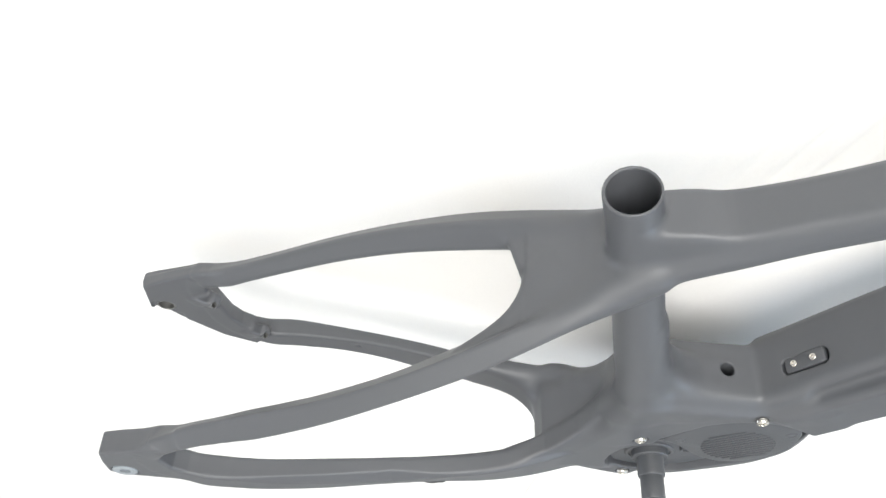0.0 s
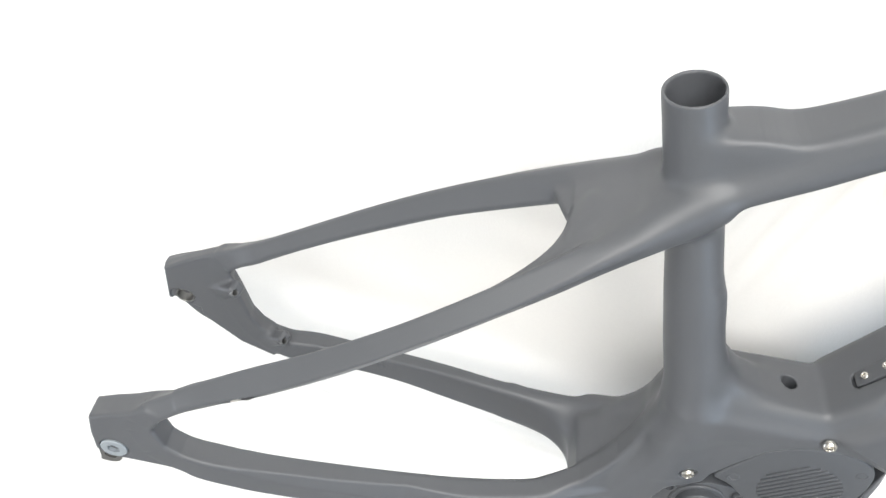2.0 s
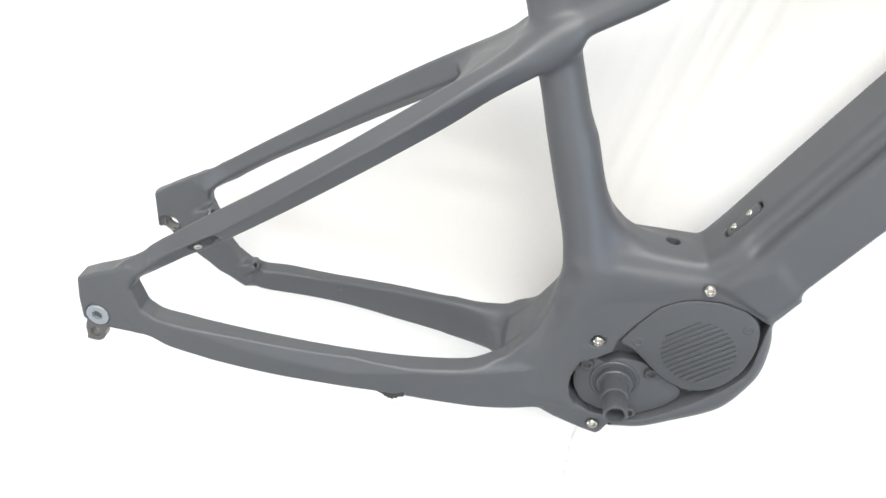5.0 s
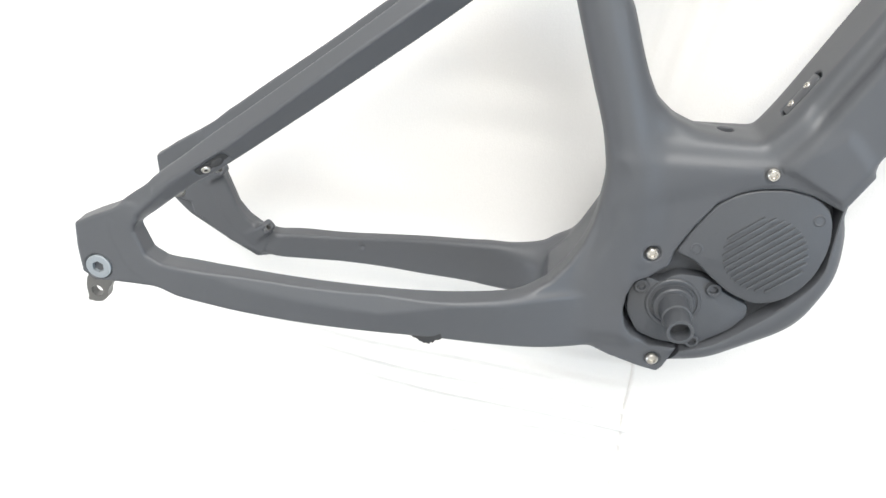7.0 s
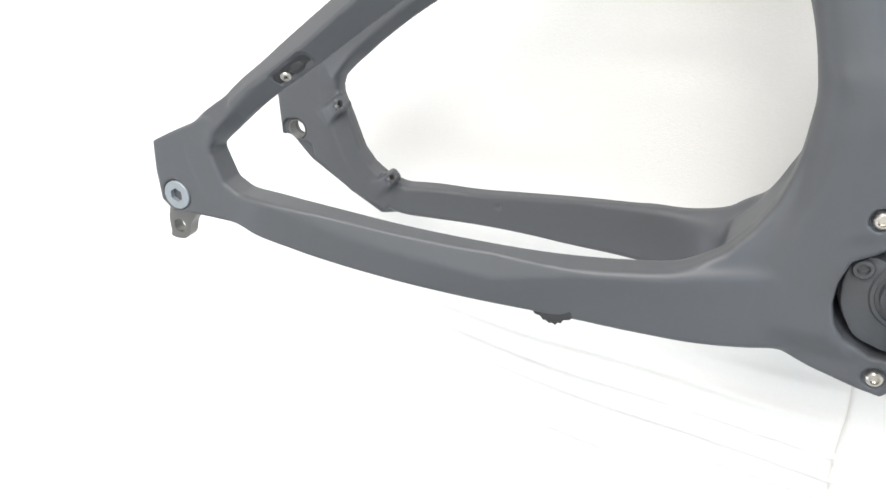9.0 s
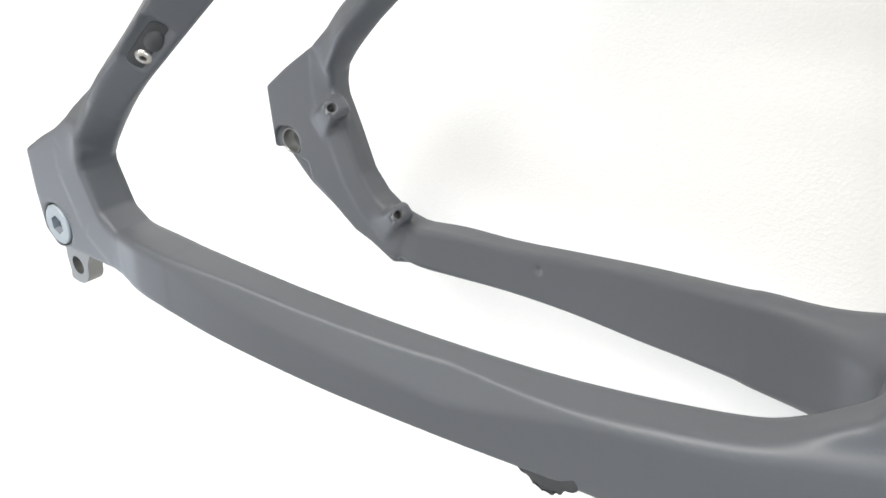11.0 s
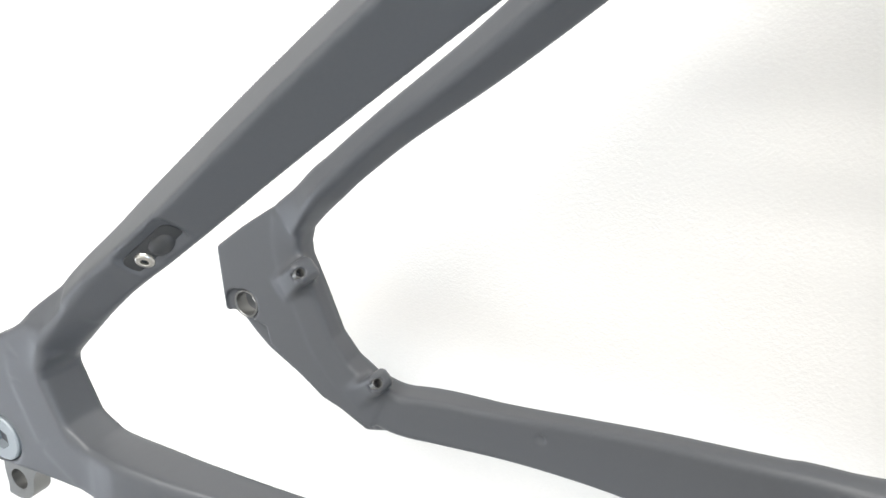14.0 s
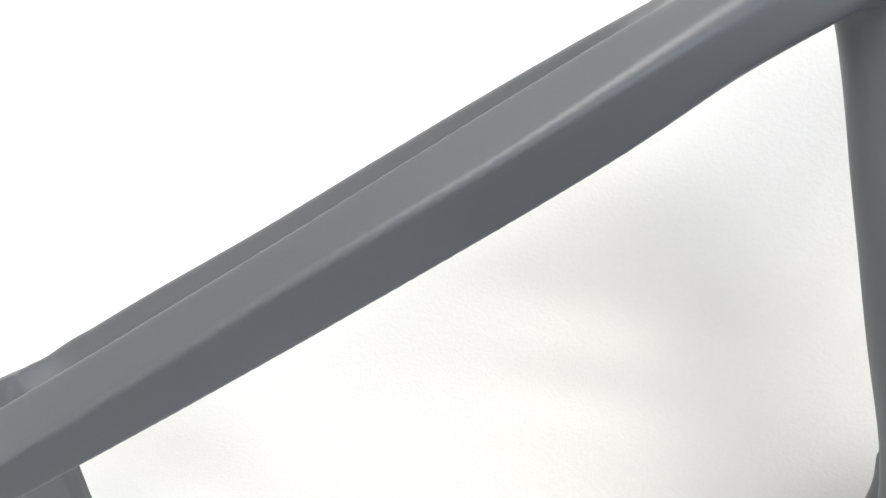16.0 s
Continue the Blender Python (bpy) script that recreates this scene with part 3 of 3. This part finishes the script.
# ---------------------------------------------------------------- motor in the shell
def placed(origin, along, normal):
    """A pose with x along the first way and z along the second."""
    z = Vector(normal).normalized()
    x = Vector(along)
    x = (x - x.dot(z) * z).normalized()
    y = z.cross(x)
    m = Matrix((x, y, z)).transposed().to_4x4()
    m.translation = origin
    return m


BODY = [(0.4537, 0.0225), (0.4648, 0.0443), (0.4783, 0.0650), (0.4930, 0.0745), (0.507, 0.0785), (0.5266, 0.0798), (0.5459, 0.0762), (0.5675, 0.067), (0.5722, 0.050), (0.5722, 0.018),
        (0.565, -0.012), (0.540, -0.036), (0.51, -0.056), (0.49, -0.065), (0.466, -0.0695), (0.4455, -0.0675), (0.4288, -0.0570), (0.4193, -0.034), (0.4243, -0.0085), (0.438, -0.0045), (0.456, 0.0045)]
motor = part("motor", extrude_poly(rounded(BODY, 0.008), -0.026, 0.0095, 0.001), MOTOR, bike, "dark grey cast motor with ribbed cover")
COVER = [(0.4542, 0.0226), (0.4654, 0.0445), (0.4788, 0.0652), (0.4932, 0.0745), (0.507, 0.0784), (0.5268, 0.0797), (0.5459, 0.0760), (0.5575, 0.0680), (0.5633, 0.0570), (0.5655, 0.0407), (0.5645, 0.0278),
         (0.5607, 0.0123), (0.5527, -0.0014), (0.5436, -0.0102), (0.5338, -0.0155), (0.5190, -0.0175), (0.4999, -0.0098), (0.4826, 0.0042), (0.4690, 0.0172)]
mid_x, mid_y = (sum(p[k] for p in COVER) / len(COVER) for k in (0, 1))
COVER = [(mid_x + 1.024 * (x - mid_x), mid_y + 1.024 * (y - mid_y)) for x, y in COVER]
part("cover", extrude_poly(rounded(COVER, 0.006), 0.004, 0.0298, 0.0018, 3), MOTOR, motor)
GEAR = [(0.4262, -0.0080), (0.4377, -0.0055), (0.445, -0.010), (0.459, -0.001), (0.4794, -0.0021), (0.4882, -0.0070), (0.4999, -0.0167), (0.5190, -0.0255), (0.5195, -0.0360),
        (0.5085, -0.0505), (0.4876, -0.0640), (0.4802, -0.0700), (0.4718, -0.0681), (0.4503, -0.0660), (0.4330, -0.0590), (0.4228, -0.0400), (0.4218, -0.0215)]
part("gear_cover", extrude_poly(rounded(GEAR, 0.006), 0.004, 0.0205, 0.0015), MOTOR, motor)
# slats across the round field of the cover
c0, ang, rad = Vector((0.5207, 0.0255)), radians(39.5), 0.0335
for k in range(12):
    off = (k - 5.5) * 0.0052
    half = math.sqrt(max(rad**2 - off**2, 1e-6)) * 0.93
    bm = box_bm((-half, -0.0013, 0.0285), (half, 0.0013, 0.0312), 0.0007)
    bm.transform(Matrix.Translation((c0.x - off * math.sin(ang), c0.y + off * math.cos(ang), 0)) @ Matrix.Rotation(ang, 4, "Z"))
    part("slat", bm, MOTOR, motor)
# turned parts round the spindle
AX = Matrix.Translation((0.459, -0.028, 0))
part("bearing_boss", lathe([(0.0, 0.019), (0.0225, 0.019), (0.0225, 0.0215), (0.0215, 0.0225), (0.0195, 0.0225), (0.019, 0.0215), (0.0170, 0.0215), (0.0165, 0.027), (0.0155, 0.028),
                            (0.0, 0.028)], 48, AX), MOTOR, motor)
part("spindle", lathe([(0.0, -0.0905), (0.0098, -0.0905), (0.0105, -0.0895), (0.0105, -0.05), (0.0125, -0.049), (0.0125, 0.044), (0.0118, 0.0455), (0.0107, 0.046), (0.0107, 0.0655),
                       (0.0101, 0.0665), (0.0080, 0.0665), (0.0076, 0.0655), (0.0076, 0.053), (0.0, 0.053)], 40, AX), MOTOR, motor, "hollow dark spindle")


def socket_screw(name, r, h, socket, parent, m, label, mat=None):
    """A domed screw head with a dark hexagon socket, standing on z = 0 of the pose m."""
    head = part(name, lathe([(r * 1.0, 0.0), (r * 1.0, h * 0.35), (r * 0.9, h * 0.75), (r * 0.72, h), (socket * 1.1, h), (socket, h * 0.9), (socket, h * 0.25), (0, h * 0.25)], 28, m),
                mat or STEEL, parent, label)
    return head


for x, y, r in ((0.5545, 0.0579, 0.0030), (0.4680, 0.0271, 0.0030)):
    bm = lathe([(0.0052, 0.0285), (0.0052, 0.0298), (0.0046, 0.0302), (0.0036, 0.0302), (0.0032, 0.0298), (0.0032, 0.0270), (0, 0.0270)], 24, Matrix.Translation((x, y, 0)))
    part("screw_boss", bm, MOTOR, motor)
    # black disc put in for the shade inside the cover's uncut hole
    socket_screw("screw", 0.0031, 0.0012, 0.0018, motor, Matrix.Translation((x, y, 0.0285)), "black disc standing for the shade in a screw hole", BLACK)
for x, y in ((0.4315, -0.0132), (0.4891, -0.0123), (0.4792, -0.0625)):
    bm = lathe([(0.0062, 0.012), (0.0062, 0.0228), (0.0055, 0.0238), (0.0036, 0.0238), (0.0033, 0.0225), (0.0033, 0.0185), (0, 0.0185)], 24, Matrix.Translation((x, y, 0)))
    part("screw_boss", bm, MOTOR, motor)
# guard that wraps the belly of the motor
OUT = [(0.4612, -0.0890), (0.4917, -0.0850), (0.5178, -0.0731), (0.5592, -0.0492), (0.577, -0.0175), (0.584, 0.0092), (0.5825, 0.0392), (0.5765, 0.0591), (0.5775, 0.066)]
INN = [(0.5705, 0.0665), (0.5699, 0.0555), (0.5695, 0.0343), (0.5677, 0.0099), (0.5550, -0.0114), (0.5367, -0.0303), (0.5214, -0.0433), (0.5080, -0.0540), (0.4920, -0.0645), (0.4700, -0.0712)]


def guard_mesh():
    """A curved shell band: flat towards the motor, rounded over towards the outside."""
    def even(points, n):
        line = smooth_line([(x, y, 0) for x, y in points], 0.003)[:, :2]
        run = np.concatenate([[0], np.cumsum(np.linalg.norm(np.diff(line, axis=0), axis=1))])
        at = np.linspace(0, run[-1], n)
        return np.stack([np.interp(at, run, line[:, k]) for k in (0, 1)], 1)

    n = 36
    out, inn = even(OUT, n), even(INN[::-1], n)
    section = [(0.0, -0.028), (0.0, 0.0245), (0.03, 0.0257), (0.12, 0.0262), (0.35, 0.0253), (0.60, 0.0228), (0.78, 0.0188), (0.91, 0.0125), (0.98, 0.005), (1.0, -0.004), (1.0, -0.028)]
    bm = bmesh.new()
    rings = [[bm.verts.new((*(inn[i] + (out[i] - inn[i]) * f), z)) for f, z in section] for i in range(n)]
    k = len(section)
    for a, b in zip(rings, rings[1:]):
        for i in range(k):
            bm.faces.new((a[i], a[(i + 1) % k], b[(i + 1) % k], b[i]))
    bm.faces.new(rings[0])
    bm.faces.new(rings[-1][::-1])
    return bm


part("motor_guard", guard_mesh(), PAINT, bike, "smooth curved motor guard")

# ---------------------------------------------------------------- bolts and small fittings of the frame
for x, y, z in BOLTS:
    socket_screw("mounting_bolt", 0.0054, 0.0038, 0.0026, bike, Matrix.Translation((x, y, z - 0.0016)), "bright steel button-head bolt")
# screw plate in the down tube pocket
T_DT, N_DT = Vector((0.5, 0.866, 0)), Vector((-0.866, 0.5, 0))
P_DT = placed((0.5272, 0.1465, 0.0032), T_DT, N_DT)
plate = extrude_poly(rounded([(-0.0160, -0.0062), (0.0180, -0.0062), (0.0180, 0.0062), (-0.0160, 0.0062)], 0.003), -0.005, 0.0, 0.0008)
plate.transform(P_DT)
screw_plate = part("screw_plate", plate, PAINT, bike)
for s in (-0.0083, 0.0083):
    socket_screw("screw", 0.0030, 0.0014, 0.0014, screw_plate, P_DT @ Matrix.Translation((s, 0, 0)), "small bright screw")
# axle cap with its hexagon socket
cap = part("axle_cap", lathe([(0.0102, 0.0790), (0.0102, 0.0822), (0.0096, 0.0828), (0.0058, 0.0828)], 48), AXLE, bike, "pale anodised axle cap")
hexagon = bmesh.new()
ring_a = [hexagon.verts.new((0.0058 * math.cos(i * math.pi / 24), 0.0058 * math.sin(i * math.pi / 24), 0.0828)) for i in range(48)]
apothem = 0.0044
hexr = [apothem / math.cos(((i * math.pi / 24 + math.pi / 6) % (math.pi / 3)) - math.pi / 6) for i in range(48)]
ring_b = [hexagon.verts.new((hexr[i] * math.cos(i * math.pi / 24), hexr[i] * math.sin(i * math.pi / 24), 0.0828)) for i in range(48)]
ring_c = [hexagon.verts.new((v.co.x, v.co.y, 0.0785)) for v in ring_b]
for i in range(48):
    j = (i + 1) % 48
    hexagon.faces.new((ring_a[i], ring_a[j], ring_b[j], ring_b[i]))
    hexagon.faces.new((ring_b[i], ring_b[j], ring_c[j], ring_c[i]))
hexagon.faces.new(ring_c)
part("hex_socket", hexagon, AXLE, cap)
# alloy sleeve in the left axle hole, steel inserts in the brake mounts
part("axle_sleeve", lathe([(0.0085, -0.0830), (0.0085, -0.0745), (0.0082, -0.0741), (0.0074, -0.0741), (0.0070, -0.0745), (0.0070, -0.0830), (0.0085, -0.0830)], 40), ALLOY, bike, "grey alloy axle sleeve")
for p in INSERTS:
    m = placed(p, (0, 0, 1), INSERT_WAY)
    part("threaded_insert", lathe([(0.0030, -0.004), (0.0030, 0.0002), (0.0029, 0.0003), (0.0025, 0.0003), (0.0023, 0.0), (0.0023, -0.004), (0.0030, -0.004)], 28, m), ALLOY, bike, "grey threaded insert")


# derailleur hanger with its threaded eye
def hanger_mesh():
    bm = bmesh.new()
    outer = rounded([(-0.004, -0.006), (-0.0165, -0.0135), (-0.0195, -0.024), (-0.0190, -0.034), (-0.0205, -0.0375), (-0.0145, -0.0390), (-0.0075, -0.0385), (-0.0025, -0.034),
                     (-0.001, -0.026), (0.004, -0.020), (0.004, -0.008)], 0.003, 3)
    n = len(outer)
    cx, cy, r = -0.0108, -0.0285, 0.0050
    pts = [(x, y, math.atan2(y - cy, x - cx)) for x, y in outer]
    lo = [bm.verts.new((x, y, 0.064)) for x, y, _ in pts]
    hi = [bm.verts.new((x, y, 0.0725)) for x, y, _ in pts]
    hl = [bm.verts.new((cx + r * math.cos(a), cy + r * math.sin(a), 0.064)) for *_, a in pts]
    hh = [bm.verts.new((cx + r * math.cos(a), cy + r * math.sin(a), 0.0725)) for *_, a in pts]
    for i in range(n):
        j = (i + 1) % n
        for q in ((lo[i], lo[j], hi[j], hi[i]), (hi[i], hi[j], hh[j], hh[i]), (hh[i], hh[j], hl[j], hl[i]), (hl[i], hl[j], lo[j], lo[i])):
            bm.faces.new(q)
    return bm


part("derailleur_hanger", hanger_mesh(), ALLOY, bike, "grey alloy hanger with a threaded eye")
# cable port plug in the right seatstay, with its screw
T_SS, Q_SS = Vector((0.82, 0.57, 0.01)), Vector((0.366, -0.527, 0.766))
P_PORT = placed((0.1021, 0.0911, 0.0790), T_SS, Q_SS)
plug_bm = extrude_poly(rounded([(-0.0150, -0.0053), (0.0150, -0.0053), (0.0150, 0.0053), (-0.0150, 0.0053)], 0.0052, 6), -0.003, -0.0006, 0.0006)
plug_bm.transform(P_PORT)
plug = part("port_plug", plug_bm, RUBBER, bike, "dark oblong cable port plug")
bump = bmesh.new()
bmesh.ops.create_uvsphere(bump, u_segments=20, v_segments=12, radius=1.0)
bump.transform(P_PORT @ Matrix.Translation((0.0046, 0, -0.0012)) @ Matrix.Diagonal((0.0062, 0.0040, 0.0028, 1)))
part("cable_exit", bump, RUBBER, plug)
socket_screw("screw", 0.0036, 0.0018, 0.0014, plug, P_PORT @ Matrix.Translation((-0.0064, 0, -0.0012)), "small bright screw")
# cable guide clipped under the right chainstay
lobes = [(0.2475, -0.0542), (0.2465, -0.0594), (0.2480, -0.0612), (0.2515, -0.0618), (0.2535, -0.0650), (0.2552, -0.0640), (0.2572, -0.0666), (0.2592, -0.0652),
         (0.2615, -0.0670), (0.2632, -0.0644), (0.2650, -0.0652), (0.2665, -0.0622), (0.2705, -0.0616), (0.2722, -0.0598), (0.2715, -0.0542)]
guide = extrude_poly(rounded(lobes, 0.0010, 3), 0.0430, 0.0545, 0.0010)
part("cable_guide", guide, RUBBER, bike, "small black cable guide")


# ---------------------------------------------------------------- white sheets and the room
def spread(lo, hi, a, b, fine, coarse):
    """Rising numbers from lo to hi, dense between a and b."""
    left = np.linspace(lo, a, max(2, int((a - lo) / coarse)))[:-1]
    right = np.linspace(b, hi, max(2, int((hi - b) / coarse)))[1:]
    return np.concatenate([left, np.linspace(a, b, int((b - a) / fine)), right])


def bell(v, mid, width):
    return np.exp(-(((v - mid) / width) ** 2))


def sheet_height(x, y):
    """Slack of the thin foam: broad swells, pleats along x behind the chainstays, pleats along y beside the seam."""
    h = 0.0016 * np.sin(4.1 * x + 2.3 * y + 0.6) * np.sin(3.3 * y - 1.7 * x) + 0.0007 * np.sin(17 * x - 9 * y) * np.sin(13 * y + 5 * x)
    run = y + 0.05 * x + 0.005 * np.sin(7 * x + 0.6) + 0.0025 * np.sin(23 * x + 40 * y)
    turn = 2 * np.pi * run / 0.0265 + 0.8 * np.sin(29 * y + 3 * x)
    wave = (0.5 + 0.5 * np.sin(turn - 0.3 * np.sin(turn))) ** 1.6
    h = h + 0.0150 * wave * (0.7 + 0.3 * np.sin(9 * x + 61 * y)) * bell(y, -0.235, 0.075) * bell(x, 0.32, 0.20)
    lean = x - 0.20 * (y - 0.2) + 0.004 * np.sin(11 * y)
    fold = np.sin(2 * np.pi * lean / 0.024 + 1.2 * np.sin(29 * lean)) * (0.7 + 0.3 * np.sin(17 * y + 30 * x))
    h = h + 0.0045 * fold * bell(lean, 0.465, 0.055) * bell(y, 0.24, 0.12)
    swell = 0.5 + 0.5 * np.sin(2 * np.pi * (y + 0.12 * x) / 0.05 + 1.7 * np.sin(13 * x))
    return h + 0.0022 * swell * bell(x, 0.30, 0.07) * bell(y, 0.09, 0.06)


def sheet_object(name, xs, ys, height, label):
    gx, gy = np.meshgrid(xs, ys, indexing="ij")
    gz = height(gx, gy)
    n, k = len(xs), len(ys)
    co = np.stack([gx, gy, gz], -1).reshape(-1, 3)
    idx = np.arange(n * k).reshape(n, k)
    faces = np.stack([idx[:-1, :-1], idx[1:, :-1], idx[1:, 1:], idx[:-1, 1:]], -1).reshape(-1, 4)
    me = bpy.data.meshes.new(name)
    me.from_pydata(co.tolist(), [], faces.tolist())
    me.polygons.foreach_set("use_smooth", np.ones(len(faces), bool))
    me.update()
    me.materials.append(SHEET)
    ob = new(name, me)
    thick = ob.modifiers.new("thickness", "SOLIDIFY")
    thick.thickness, thick.offset = 0.0012, -1.0
    return tagged(ob, label, "sheet", kind="structure")


sheet_object("ground", spread(-4.6, 3.4, -0.25, 0.75, 0.004, 0.12), spread(-3.6, 3.2, -0.42, 0.5, 0.003, 0.12), lambda x, y: sheet_height(x, y) - 0.0030,
             "white foam sheet spread under the bicycle frame")
# a second sheet laps over the first along a seam beside the bottom bracket
SEAM = [(-3.6, 0.448), (-0.4, 0.446), (-0.22, 0.452), (0.1, 0.450), (0.3, 0.492), (0.5, 0.52), (3.2, 0.9)]
seam_y, seam_x = np.array(SEAM).T


def lap_sheet():
    ys = spread(-3.6, 3.2, -0.42, 0.5, 0.006, 0.12)
    us = np.concatenate([np.linspace(0, 0.3, 60), np.linspace(0.34, 2.9, 24)])
    gu, gy = np.meshgrid(us, ys, indexing="ij")
    gx = np.interp(gy, seam_y, seam_x) + gu + 0.0015 * np.sin(60 * gy) * np.exp(-gu / 0.02)
    gz = sheet_height(gx, gy) - 0.0023 - 0.004 * np.clip((gy + 0.02) / 0.08, 0, 1) + 0.0004 * np.exp(-gu / 0.03) * (0.5 + 0.5 * np.sin(38 * gy))
    n, k = gu.shape
    idx = np.arange(n * k).reshape(n, k)
    faces = np.stack([idx[:-1, :-1], idx[1:, :-1], idx[1:, 1:], idx[:-1, 1:]], -1).reshape(-1, 4)
    me = bpy.data.meshes.new("foam_sheet")
    me.from_pydata(np.stack([gx, gy, gz], -1).reshape(-1, 3).tolist(), [], faces.tolist())
    me.polygons.foreach_set("use_smooth", np.ones(len(faces), bool))
    me.update()
    me.materials.append(SHEET)
    ob = new("foam_sheet", me)
    thick = ob.modifiers.new("thickness", "SOLIDIFY")
    thick.thickness, thick.offset = 0.0005, -1.0
    return tagged(ob, "second white foam sheet lapping over the first", "sheet", kind="structure")


lap_sheet()


def wall_with_opening(name, lo, hi, axis, a, b, z0, z1):
    """A wall slab with one window opening, from a to b along the axis and from z0 to z1."""
    bm = bmesh.new()
    for u0, u1, v0, v1 in ((lo[axis], hi[axis], lo[2], z0), (lo[axis], hi[axis], z1, hi[2]), (lo[axis], a, z0, z1), (b, hi[axis], z0, z1)):
        p, q = list(lo), list(hi)
        p[axis], q[axis], p[2], q[2] = u0, u1, v0, v1
        one = bmesh.ops.create_cube(bm, size=1.0)["verts"]
        for v in one:
            v.co = Vector([p[i] + (v.co[i] + 0.5) * (q[i] - p[i]) for i in range(3)])
    return tagged(mesh_object(name, bm, WALL, smooth=False), "plain white wall with a window opening", "wall", kind="structure")


for name, lo, hi, label in (
    ("floor", (-4.7, -3.7, -0.12), (3.5, 3.3, -0.02), "plain pale floor under the sheet"),
    ("ceiling", (-4.7, -3.7, 4.6), (3.5, 3.3, 4.7), "plain white ceiling"),
    ("wall_south", (-4.8, -3.8, -0.12), (3.6, -3.7, 4.7), "plain white wall"),
):
    tagged(mesh_object(name, box_bm(lo, hi), WALL, smooth=False), label, name.split("_")[0], kind="structure")
wall_with_opening("wall_north", (-4.8, 3.3, -0.12), (3.6, 3.4, 4.7), 0, -1.0, 2.5, 1.5, 3.8)
wall_with_opening("wall_west", (-4.8, -3.7, -0.12), (-4.7, 3.3, 4.7), 1, -3.2, -0.8, 1.1, 2.9)
wall_with_opening("wall_east", (3.5, -3.7, -0.12), (3.6, 3.3, 4.7), 1, -1.3, 0.3, 1.35, 2.85)
